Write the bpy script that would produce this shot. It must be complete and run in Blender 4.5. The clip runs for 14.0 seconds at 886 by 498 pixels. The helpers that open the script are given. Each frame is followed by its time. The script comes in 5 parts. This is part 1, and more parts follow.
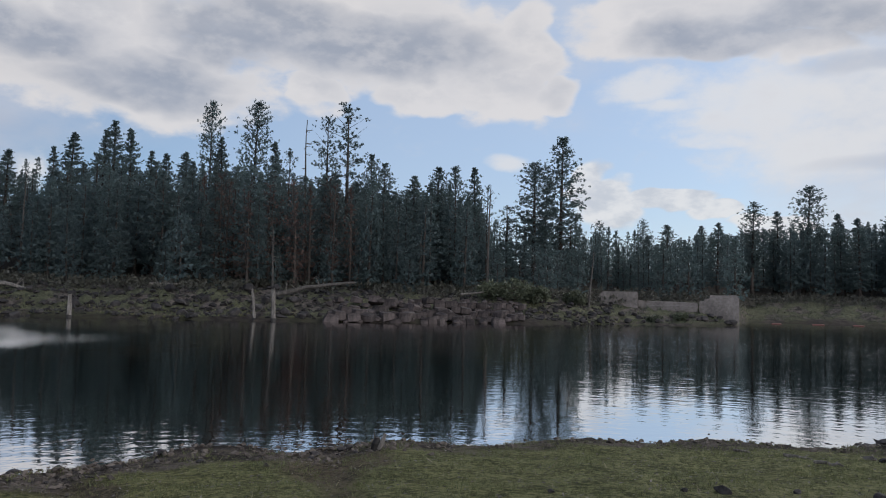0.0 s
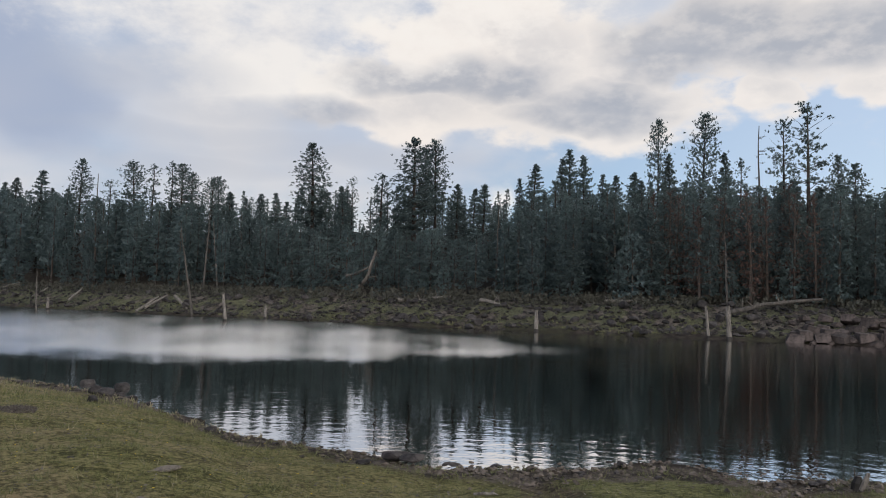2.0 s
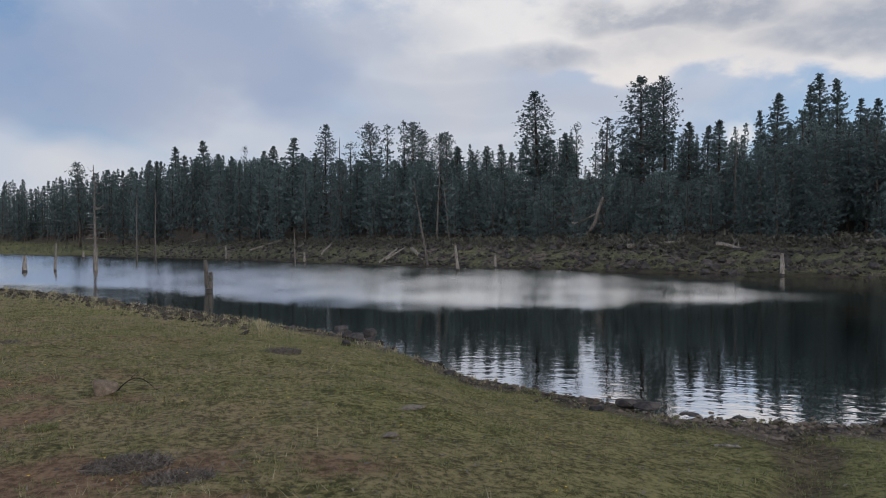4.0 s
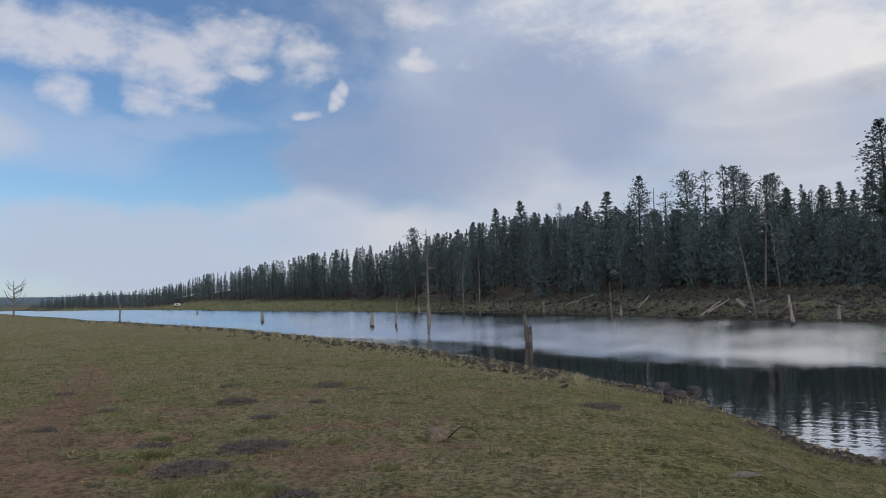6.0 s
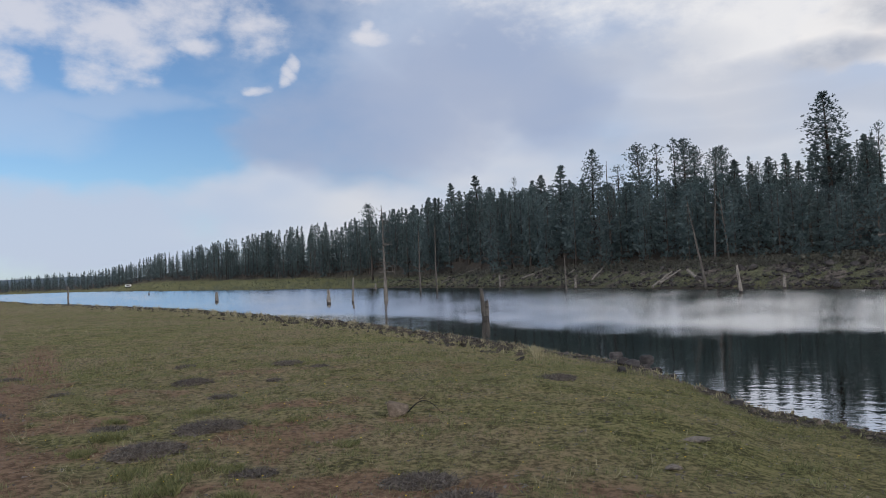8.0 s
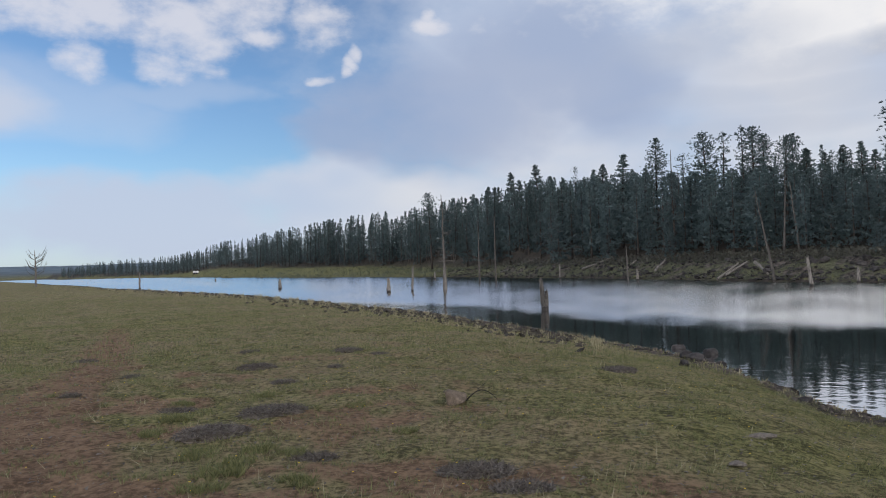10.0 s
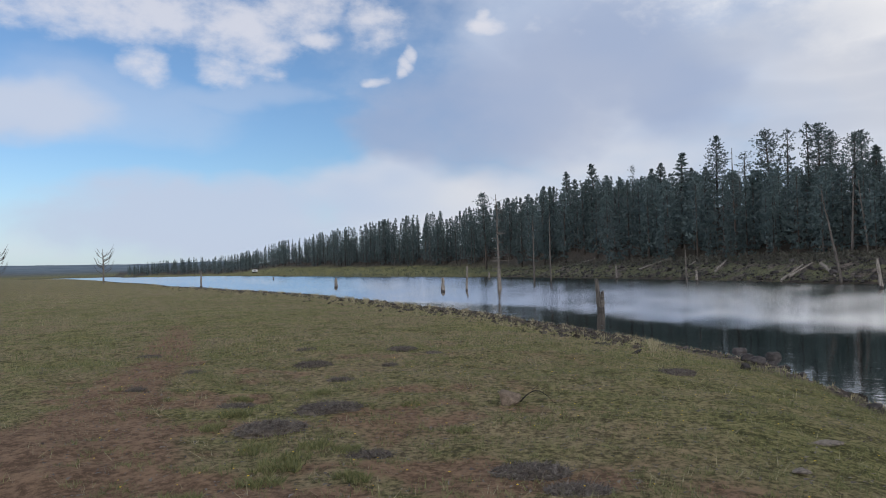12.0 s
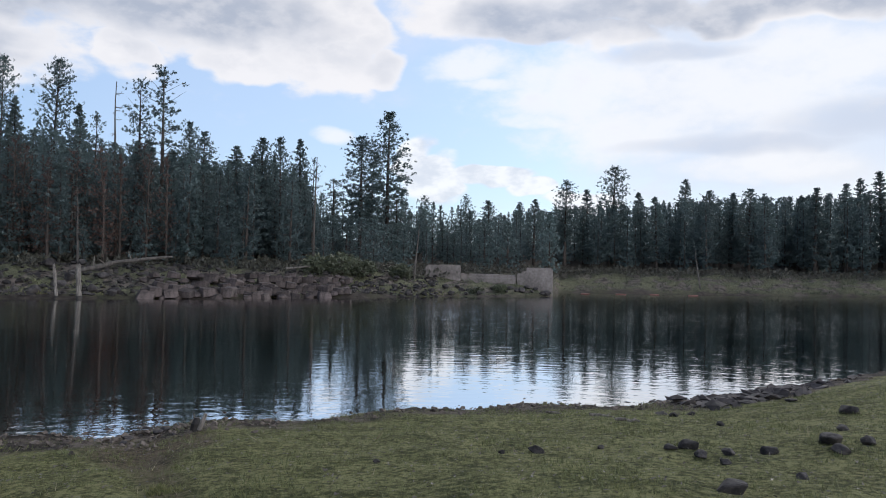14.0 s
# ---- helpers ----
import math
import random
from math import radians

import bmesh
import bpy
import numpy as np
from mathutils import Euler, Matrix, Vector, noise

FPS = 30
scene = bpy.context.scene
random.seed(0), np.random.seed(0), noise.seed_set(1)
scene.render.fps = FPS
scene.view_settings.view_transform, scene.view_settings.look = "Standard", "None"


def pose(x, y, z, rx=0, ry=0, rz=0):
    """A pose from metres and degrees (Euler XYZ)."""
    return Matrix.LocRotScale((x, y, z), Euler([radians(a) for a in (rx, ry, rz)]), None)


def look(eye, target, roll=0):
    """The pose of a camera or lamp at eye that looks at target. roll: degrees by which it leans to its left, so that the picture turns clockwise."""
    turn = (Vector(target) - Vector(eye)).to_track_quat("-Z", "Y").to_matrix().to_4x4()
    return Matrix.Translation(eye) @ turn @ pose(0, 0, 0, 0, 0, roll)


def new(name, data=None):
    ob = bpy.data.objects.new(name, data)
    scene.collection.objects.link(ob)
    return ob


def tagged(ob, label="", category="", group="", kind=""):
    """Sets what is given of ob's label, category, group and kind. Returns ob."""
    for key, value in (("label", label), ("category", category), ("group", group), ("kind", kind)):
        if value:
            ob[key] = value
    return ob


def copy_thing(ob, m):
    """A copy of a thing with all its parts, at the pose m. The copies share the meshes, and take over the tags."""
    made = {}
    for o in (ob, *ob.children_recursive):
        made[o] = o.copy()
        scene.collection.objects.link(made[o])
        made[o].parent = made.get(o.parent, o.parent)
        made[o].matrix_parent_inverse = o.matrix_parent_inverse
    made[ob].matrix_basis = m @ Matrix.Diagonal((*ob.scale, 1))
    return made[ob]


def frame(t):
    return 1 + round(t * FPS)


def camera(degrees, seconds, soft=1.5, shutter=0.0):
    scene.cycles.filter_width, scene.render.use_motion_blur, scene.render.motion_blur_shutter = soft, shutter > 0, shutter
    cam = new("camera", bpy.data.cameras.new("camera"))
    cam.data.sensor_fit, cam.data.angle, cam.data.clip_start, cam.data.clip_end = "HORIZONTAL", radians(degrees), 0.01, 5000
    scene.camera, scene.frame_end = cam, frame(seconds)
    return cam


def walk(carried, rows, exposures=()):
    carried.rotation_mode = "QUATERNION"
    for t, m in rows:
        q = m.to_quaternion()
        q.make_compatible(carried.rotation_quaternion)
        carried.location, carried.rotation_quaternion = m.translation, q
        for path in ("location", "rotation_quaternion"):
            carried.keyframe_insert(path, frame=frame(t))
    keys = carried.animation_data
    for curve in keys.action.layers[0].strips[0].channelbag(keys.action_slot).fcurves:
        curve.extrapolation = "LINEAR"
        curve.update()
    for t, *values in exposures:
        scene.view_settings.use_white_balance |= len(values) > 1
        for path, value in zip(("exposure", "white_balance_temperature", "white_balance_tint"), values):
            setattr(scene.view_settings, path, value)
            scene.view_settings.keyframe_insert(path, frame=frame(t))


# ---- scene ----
cam = camera(61.1, 14.0, soft=1.0)
EYE = 2.5  # height of the lens over the water

# seconds, yaw to the left, pitch up, roll
ROWS = [
    (0, 16.80, 3.17, 1.43), (0.5, 25.14, 3.45, 0.81), (1, 31.83, 3.82, 0.49), (1.5, 34.78, 4.20, 0.59),
    (2, 50.28, 3.61, 1.42), (2.2, 52.93, 2.62, 1.30), (4.3, 69.87, 0.74, -0.37), (4.5, 71.75, 1.93, -0.34),
    (5, 78.23, 3.21, -0.23), (5.5, 85.29, 3.55, -0.72), (6, 91.07, 3.89, -1.28), (6.5, 90.41, 3.97, -2.05),
    (7, 87.80, 3.53, -2.67), (7.5, 87.20, 2.56, -2.72), (8, 87.77, 1.91, -2.36), (8.2, 89.39, 1.96, -2.18),
    (10.3, 92.35, 1.25, -1.79), (10.5, 91.99, 0.95, -1.69), (11, 91.76, 0.73, -1.63), (11.5, 96.40, 1.19, -1.56),
    (12, 96.48, 1.37, -1.56), (12.5, 80.81, 1.12, -1.62), (13, 55.10, 0.95, -1.94), (13.5, 26.60, 1.09, -0.36),
    (14, 3.57, 1.46, 1.08),
]


def facing(yaw, pitch):
    a, b = radians(yaw), radians(pitch)
    return Vector((-math.sin(a) * math.cos(b), math.cos(a) * math.cos(b), math.sin(b)))


HOME = Vector((0, 0, EYE))
walk(cam, [(t, look(HOME, HOME + facing(yaw, pitch), roll)) for t, yaw, pitch, roll in ROWS],
     [(0, -0.28, 6350, 10), (0.5, -0.22, 6450, 10), (1.0, -0.15, 6550, 10), (1.5, -0.08, 6650, 10), (2.0, 0.0, 6900, 10), (5.0, -0.18, 6450, 10), (6.5, -0.15, 6500, 10), (8.0, -0.05, 6500, 10), (10.5, 0.0, 6500, 10), (12.5, 0.0, 6450, 10), (13.0, 0.06, 6300, 10), (13.5, 0.14, 6250, 10), (14.0, 0.12, 6250, 10)])

# ---------------------------------------------------------------- world and sun
SUN_YAW, SUN_HIGH = -24.0, 30.0
world = bpy.data.worlds.new("sky")
scene.world = world
world.use_nodes = True
wt = world.node_tree
wt.nodes.clear()


def wnode(kind, **settings):
    n = wt.nodes.new(kind)
    for key, value in settings.items():
        if key == "op":
            n.operation = value
        elif key == "clamp":
            n.use_clamp = value
    return n


def wput(value, socket):
    if isinstance(value, bpy.types.NodeSocket):
        wt.links.new(value, socket)
    else:
        socket.default_value = value


def wmath(op, a, b=0.0, c=0.0, clamp=False):
    n = wnode("ShaderNodeMath", op=op, clamp=clamp)
    for value, socket in zip((a, b, c), n.inputs):
        wput(value, socket)
    return n.outputs[0]


def wdot(a, b):
    n = wnode("ShaderNodeVectorMath", op="DOT_PRODUCT")
    wput(a, n.inputs[0]), wput(b, n.inputs[1])
    return n.outputs["Value"]


def wmix(fac, a, b):
    n = wt.nodes.new("ShaderNodeMix")
    n.data_type = "RGBA"
    wput(fac, n.inputs[0]), wput(a, n.inputs[6]), wput(b, n.inputs[7])
    return n.outputs[2]


def wstep(value, low, high):
    n = wt.nodes.new("ShaderNodeMapRange")
    n.interpolation_type = "SMOOTHSTEP"
    wput(value, n.inputs[0])
    n.inputs[1].default_value, n.inputs[2].default_value = low, high
    return n.outputs[0]


def wnoise(vector, scale, detail, rough=0.5):
    n = wt.nodes.new("ShaderNodeTexNoise")
    wput(vector, n.inputs["Vector"])
    n.inputs["Scale"].default_value, n.inputs["Detail"].default_value = scale, detail
    n.inputs["Roughness"].default_value = rough
    return n


sky_way = wt.nodes.new("ShaderNodeTexCoord").outputs["Generated"]
squash = wnode("ShaderNodeVectorMath", op="MULTIPLY")  # clouds lie flatter than they are wide
wput(sky_way, squash.inputs[0])
squash.inputs[1].default_value = (1.0, 1.0, 1.8)
flat_way = squash.outputs[0]
billow = wnoise(flat_way, 8.0, 8.0, 0.56).outputs[0]
puff = wnoise(flat_way, 24.0, 6.0, 0.55).outputs[0]
broad = wnoise(flat_way, 3.0, 3.0, 0.5).outputs[0]
stirring = wnoise(flat_way, 7.0, 3.0, 0.5).outputs["Color"]
shove = wnode("ShaderNodeVectorMath", op="MULTIPLY_ADD")
wput(stirring, shove.inputs[0])
shove.inputs[1].default_value, shove.inputs[2].default_value = (0.11, 0.11, 0.075), (-0.055, -0.055, -0.0375)
moved = wnode("ShaderNodeVectorMath", op="ADD")
wput(sky_way, moved.inputs[0]), wput(shove.outputs[0], moved.inputs[1])
stirred_way = moved.outputs[0]
large_edge = wmath("ADD", wmath("MULTIPLY", wmath("SUBTRACT", billow, 0.5), 2.2), wmath("MULTIPLY", wmath("SUBTRACT", puff, 0.5), 0.9))
small_edge = wmath("ADD", wmath("MULTIPLY", wmath("SUBTRACT", wnoise(flat_way, 16.0, 8.0, 0.6).outputs[0], 0.5), 2.6), wmath("MULTIPLY", wmath("SUBTRACT", puff, 0.5), 1.0))
nudged = wnode("ShaderNodeVectorMath", op="MULTIPLY_ADD")  # small clouds keep closer to their places
wput(shove.outputs[0], nudged.inputs[0])
nudged.inputs[1].default_value = (0.6, 0.6, 0.6)
wput(sky_way, nudged.inputs[2])
nudged_way = nudged.outputs[0]


def bank_of(shapes, edge, ragged, through_way=stirred_way):
    """How deep a way lies inside a group of clouds: each is (yaw, height, half width, half height) in degrees."""
    deepest = None
    for yaw, high, wide, tall in shapes:
        mid = facing(yaw, high)
        right = Vector((math.cos(radians(yaw)), math.sin(radians(yaw)), 0))
        up = right.cross(mid)
        across = wdot(through_way, tuple(right / math.sin(radians(min(wide, 85)))))
        above = wdot(through_way, tuple(up / math.sin(radians(tall))))
        far = wmath("ADD", wmath("MULTIPLY", across, across), wmath("MULTIPLY", above, above))
        front = wmath("GREATER_THAN", wdot(sky_way, tuple(mid)), 0.0)
        depth = wmath("SUBTRACT", wmath("MULTIPLY", wmath("SUBTRACT", 3.0, far), front), 2.0)
        deepest = depth if deepest is None else wmath("MAXIMUM", deepest, depth)
    return wmath("ADD", deepest, wmath("MULTIPLY", edge, ragged))


nishita = wt.nodes.new("ShaderNodeTexSky")
nishita.sky_type, nishita.sun_disc = "NISHITA", False
nishita.sun_elevation, nishita.sun_rotation = radians(SUN_HIGH), radians(-SUN_YAW)
nishita.air_density, nishita.dust_density, nishita.ozone_density = 1.0, 0.6, 2.5
sky_gain = wnode("ShaderNodeVectorMath", op="MULTIPLY")
wput(nishita.outputs[0], sky_gain.inputs[0])
sky_gain.inputs[1].default_value = (0.098, 0.112, 0.121)
clear_sky = sky_gain.outputs[0]

height = wt.nodes.new("ShaderNodeSeparateXYZ")
wput(sky_way, height.inputs[0])
low_haze = wstep(height.outputs[2], 0.15, 0.0)
sun_haze = wmath("MULTIPLY", wstep(wdot(sky_way, tuple(facing(6, 9))), 0.70, 0.98), 0.62)  # the air whitens towards the sun
open_sky = wmix(wmath("MAXIMUM", wmath("MULTIPLY", low_haze, 0.5), sun_haze), clear_sky, (0.60, 0.69, 0.81, 1))

# thin veils, a far rain shaft, the great backlit banks, and small bright puffs in the open blue
# the veil at yaw 222 stays out of view, added as fill light
VEILS = [(-24, 13, 19, 11), (64, 15, 22, 13), (82, 15, 14, 14), (50, 30, 45, 13), (97, 5.2, 12, 3.4), (114, 3.8, 14, 3.0), (127, 11, 7, 2.2),
         (10, 46, 85, 15), (222, 16, 65, 36), (-110, 30, 50, 30)]
RAIN = [(92, 11.5, 11, 5.5), (84, 15, 9, 6), (99, 10, 5, 3), (79.5, 13, 6, 5)]
LAYERS = [(63.6, 13.4, 6.9, 1.1), (69.4, 9.1, 8.2, 0.9), (60.7, 10.4, 11.2, 0.9), (67.3, 11.4, 8.6, 0.8), (72, 15.5, 6, 1.6), (-18, 9.3, 7, 0.6), (-26, 10.5, 5, 1.2), (-13, 15.8, 4, 0.5)]
BANKS = [(24.4, 18.5, 14.7, 4.7), (13.8, 16.8, 5.6, 3.7), (9.9, 18.4, 2.6, 3.2), (19.0, 14.2, 3.5, 1.5), (27.2, 14.4, 3.5, 1.5), (41.8, 14.9, 12.9, 3.7), (9.4, 15.4, 2.2, 1.3), (46, 18.5, 10, 4), (52, 14.8, 11, 3.4),
         (-4.4, 19.6, 11.6, 2.6), (-8.8, 17.2, 3.5, 1.3), (-2.0, 18.9, 9.1, 2.2), (-21.9, 18.3, 7.8, 1.6)]
CORES = [(24.3, 17.9, 9.9, 2.4), (32.8, 18.1, 5.2, 2.6), (40.0, 13.8, 6.0, 1.2), (46.8, 16.1, 4.7, 1.7), (30.9, 19.8, 6.5, 1.9), (56.0, 16.2, 3.0, 1.3), (38.6, 14.7, 5.2, 1.1),
         (63.6, 13.4, 6.9, 1.1), (69.4, 9.1, 8.2, 0.9), (-3.7, 18.4, 4.7, 1.6), (-21.2, 18.4, 7.3, 1.1), (-7.4, 18.9, 6.9, 2.0), (52.2, 16.0, 7.3, 1.1), (60.7, 10.4, 11.2, 0.9)]
WISPS = [(1.5, 14.8, 3.9, 1.1), (-0.9, 13.5, 3.5, 0.5), (-3.1, 11.2, 2.2, 0.4), (-8.1, 13.6, 8.6, 2.6), (-9.9, 10.4, 6.5, 2.2), (-17.6, 12.9, 8.6, 2.6), (-19.5, 7.7, 5.2, 1.1), (-19.8, 15.4, 2.2, 0.7), (-24, 14.5, 9, 2.0),
         (12.4, 9.7, 1.5, 0.6), (45.6, 7.4, 1.2, 1.4), (-14.9, 14.2, 3.0, 1.3), (64, 16.5, 7, 2.8), (62, 26, 20, 8)]
HEAPS = [(5.5, 8.1, 2.1, 2.1), (4.5, 6.0, 3.0, 1.9), (3.9, 7.3, 2.2, 1.7), (-0.2, 6.6, 3.2, 1.0), (-3.3, 5.7, 2.4, 0.8), (-7, 4.9, 3, 0.8)]
PUFFS = [(121.5, 17.9, 5.0, 1.5), (116.4, 18.6, 3.6, 1.3), (111.2, 17.9, 3.6, 1.4), (106.8, 18.9, 2.9, 1.6), (105.6, 17.0, 1.6, 0.7), (110.0, 16.2, 2.7, 1.3), (111.2, 14.7, 2.4, 0.8), (101.5, 18.4, 1.8, 1.3), (101.0, 14.3, 0.6, 0.3),
         (98.8, 16.1, 0.32, 0.55), (99.15, 15.5, 0.32, 0.55), (99.5, 14.9, 0.3, 0.5), (93.3, 21.2, 1.6, 0.9), (92.8, 17.9, 1.1, 0.4), (92.9, 18.5, 0.4, 0.4), (118.0, 15.0, 1.2, 1.1)]
veil = wmath("MULTIPLY", wstep(bank_of(VEILS, large_edge, 0.5), -0.5, 0.8), 0.9)
rain = wstep(bank_of(RAIN, large_edge, 0.3), -0.2, 0.9)
bank_deep = bank_of(BANKS, large_edge, 0.8)
core_deep = bank_of(CORES, large_edge, 1.6)
heap_deep = bank_of(HEAPS, large_edge, 0.55)
wisp = wstep(bank_of(WISPS, small_edge, 1.3, nudged_way), -0.9, 1.1)
puffs = wstep(bank_of(PUFFS, small_edge, 2.4, nudged_way), -1.7, 1.7)
sun_near = wstep(wdot(sky_way, tuple(facing(SUN_YAW + 14, SUN_HIGH - 8))), 0.35, 1.0)
unseen_fill = wstep(wdot(sky_way, tuple(facing(222, 15))), 0.25, 0.9)  # added glow of the unseen veil behind, fills the forest's near side
veil_light = wmix(unseen_fill, wmix(sun_near, (0.54, 0.60, 0.71, 1), (0.70, 0.73, 0.78, 1)), (3.0, 2.97, 2.92, 1))
picture = wmix(veil, open_sky, wmix(wmath("MULTIPLY", wstep(broad, 0.4, 0.68), 0.7), veil_light, (0.84, 0.79, 0.74, 1)))
picture = wmix(wmath("MULTIPLY", rain, 0.75), picture, (0.34, 0.41, 0.56, 1))
layers = wstep(bank_of(LAYERS, large_edge, 1.0, nudged_way), -1.3, 1.2)
thick = wmath("MAXIMUM", wmath("MULTIPLY", wstep(core_deep, -1.3, 1.0), 0.92), wmath("MULTIPLY", wstep(billow, 0.60, 0.36), wmath("MULTIPLY", wstep(bank_deep, 0.0, 1.0), 0.5)))
lumps = wmath("MULTIPLY_ADD", wstep(puff, 0.68, 0.36), 0.4, 0.6)
bank_light = wmix(wmath("MULTIPLY", thick, lumps), (0.93, 0.865, 0.80, 1), (0.37, 0.40, 0.46, 1))
picture = wmix(wmath("MULTIPLY", wstep(bank_deep, -0.12, 0.4), 0.88), picture, bank_light)
heap_light = wmix(wmath("MULTIPLY", wstep(puff, 0.62, 0.36), 0.6), (0.97, 0.93, 0.87, 1), (0.55, 0.58, 0.63, 1))
picture = wmix(wmath("MULTIPLY", wstep(heap_deep, -0.05, 0.4), 0.85), picture, heap_light)
picture = wmix(wmath("MULTIPLY", wisp, 0.8), picture, (0.92, 0.89, 0.85, 1))
picture = wmix(wmath("MULTIPLY", layers, 0.42), picture, (0.48, 0.52, 0.60, 1))
haze_sheet = wstep(bank_of([(121, 11.8, 9, 2.6), (112, 13.0, 6, 1.2)], large_edge, 0.6), -0.9, 0.9)
picture = wmix(wmath("MULTIPLY", haze_sheet, 0.3), picture, (0.66, 0.68, 0.74, 1))
picture = wmix(wmath("MULTIPLY", puffs, 0.74), picture, (0.80, 0.77, 0.775, 1))
tint = wnode("ShaderNodeVectorMath", op="MULTIPLY")
wput(picture, tint.inputs[0])
tint.inputs[1].default_value = (0.975, 1.0, 1.055)
picture = tint.outputs[0]
back = wt.nodes.new("ShaderNodeBackground")
wput(picture, back.inputs[0])
back.inputs[1].default_value = 1.0
out = wt.nodes.new("ShaderNodeOutputWorld")
wt.links.new(back.outputs[0], out.inputs[0])

sun = bpy.data.lights.new("sun", "SUN")
sun.energy, sun.angle, sun.color = 1.3, radians(14), (1.0, 0.95, 0.87)
sun_lamp = new("sun", sun)
sun_lamp.matrix_world = look((0, 0, 60), Vector((0, 0, 60)) - facing(SUN_YAW, SUN_HIGH))

# ---------------------------------------------------------------- materials
def material(name, rough=0.8, metal=0.0, spec=0.3):
    m = bpy.data.materials.new(name)
    m.use_nodes = True
    shader = m.node_tree.nodes["Principled BSDF"]
    shader.inputs["Roughness"].default_value = rough
    shader.inputs["Metallic"].default_value = metal
    shader.inputs["Specular IOR Level"].default_value = spec
    return m, m.node_tree, shader


def m_node(tree, kind, **inputs):
    n = tree.nodes.new(kind)
    for key, value in inputs.items():
        socket = n.inputs[key.replace("_", " ")]
        if isinstance(value, bpy.types.NodeSocket):
            tree.links.new(value, socket)
        else:
            socket.default_value = value
    return n


def m_mix(tree, fac, a, b):
    n = tree.nodes.new("ShaderNodeMix")
    n.data_type = "RGBA"
    for value, socket in ((fac, n.inputs[0]), (a, n.inputs[6]), (b, n.inputs[7])):
        if isinstance(value, bpy.types.NodeSocket):
            tree.links.new(value, socket)
        else:
            socket.default_value = value if isinstance(value, float) else (*value, 1)
    return n.outputs[2]


def m_step(tree, value, low, high):
    n = tree.nodes.new("ShaderNodeMapRange")
    n.interpolation_type = "SMOOTHSTEP"
    tree.links.new(value, n.inputs[0])
    n.inputs[1].default_value, n.inputs[2].default_value = low, high
    return n.outputs[0]


def m_math(tree, op, a, b=0.0):
    n = tree.nodes.new("ShaderNodeMath")
    n.operation = op
    for value, socket in ((a, n.inputs[0]), (b, n.inputs[1])):
        if isinstance(value, bpy.types.NodeSocket):
            tree.links.new(value, socket)
        else:
            socket.default_value = value
    return n.outputs[0]


def m_noise(tree, scale, detail=4.0, rough=0.55, where=None):
    n = m_node(tree, "ShaderNodeTexNoise", Scale=scale, Detail=detail, Roughness=rough)
    if where is None:
        where = m_node(tree, "ShaderNodeTexCoord").outputs["Object"]
    tree.links.new(where, n.inputs["Vector"])
    return n.outputs[0]


def m_bump(tree, shader, heights, strength, distance):
    b = m_node(tree, "ShaderNodeBump", Strength=strength, Distance=distance, Height=heights)
    tree.links.new(b.outputs[0], shader.inputs["Normal"])


def two_tone(name, dark, light, scale, rough=0.85, bump=0.4, deep=0.02, vary=0.0, fine=6.0, stretch=None, spec=0.25):
    """A surface of two shades, mottled at two scales, with a fine relief."""
    m, t, s = material(name, rough, spec=spec)
    where = m_node(t, "ShaderNodeTexCoord").outputs["Object"]
    if stretch:
        where = m_node(t, "ShaderNodeMapping", Vector=where, Scale=stretch).outputs[0]
    big, small = m_noise(t, scale, 4.0, 0.6, where), m_noise(t, scale * fine, 5.0, 0.6, where)
    both = m_math(t, "ADD", m_math(t, "MULTIPLY", big, 0.6), m_math(t, "MULTIPLY", small, 0.4))
    colour = m_mix(t, m_step(t, both, 0.36, 0.64), dark, light)
    if vary:
        own = m_node(t, "ShaderNodeObjectInfo").outputs["Random"]
        hue = m_node(t, "ShaderNodeHueSaturation", Color=colour)
        t.links.new(m_math(t, "ADD", m_math(t, "MULTIPLY", own, 2 * vary), 1 - vary), hue.inputs["Value"])
        colour = hue.outputs[0]
    t.links.new(colour, s.inputs["Base Color"])
    m_bump(t, s, both, bump, deep)
    return m


def leafy(name, dark, light, through_light=0.25, vary=0.25):
    """Needles and blades: shades vary from tuft to tuft and from plant to plant."""
    m, t, s = material(name, 0.5, spec=0.45)
    tuft = m_node(t, "ShaderNodeNewGeometry").outputs["Random Per Island"]
    own = m_node(t, "ShaderNodeObjectInfo").outputs["Random"]
    colour = m_mix(t, tuft, dark, light)
    hue = m_node(t, "ShaderNodeHueSaturation", Color=colour)
    t.links.new(m_math(t, "ADD", m_math(t, "MULTIPLY", own, 2 * vary), 1 - vary), hue.inputs["Value"])
    t.links.new(hue.outputs[0], s.inputs["Base Color"])
    thin = m_node(t, "ShaderNodeBsdfTranslucent", Color=hue.outputs[0])
    both = m_node(t, "ShaderNodeMixShader", Fac=through_light)
    t.links.new(s.outputs[0], both.inputs[1])
    t.links.new(thin.outputs[0], both.inputs[2])
    t.links.new(both.outputs[0], t.nodes["Material Output"].inputs[0])
    return m


NEEDLES = leafy("pine_needles", (0.086, 0.120, 0.121), (0.110, 0.150, 0.149), 0.5, 0.16)
DEAD_NEEDLES = leafy("dead_needles", (0.100, 0.064, 0.054), (0.165, 0.104, 0.086), 0.4)
SHRUB = leafy("shrub_leaves", (0.050, 0.060, 0.034), (0.105, 0.112, 0.070))
BARK = two_tone("pine_bark", (0.026, 0.023, 0.021), (0.078, 0.061, 0.052), 1.2, vary=0.3, stretch=(4, 4, 1), deep=0.03)
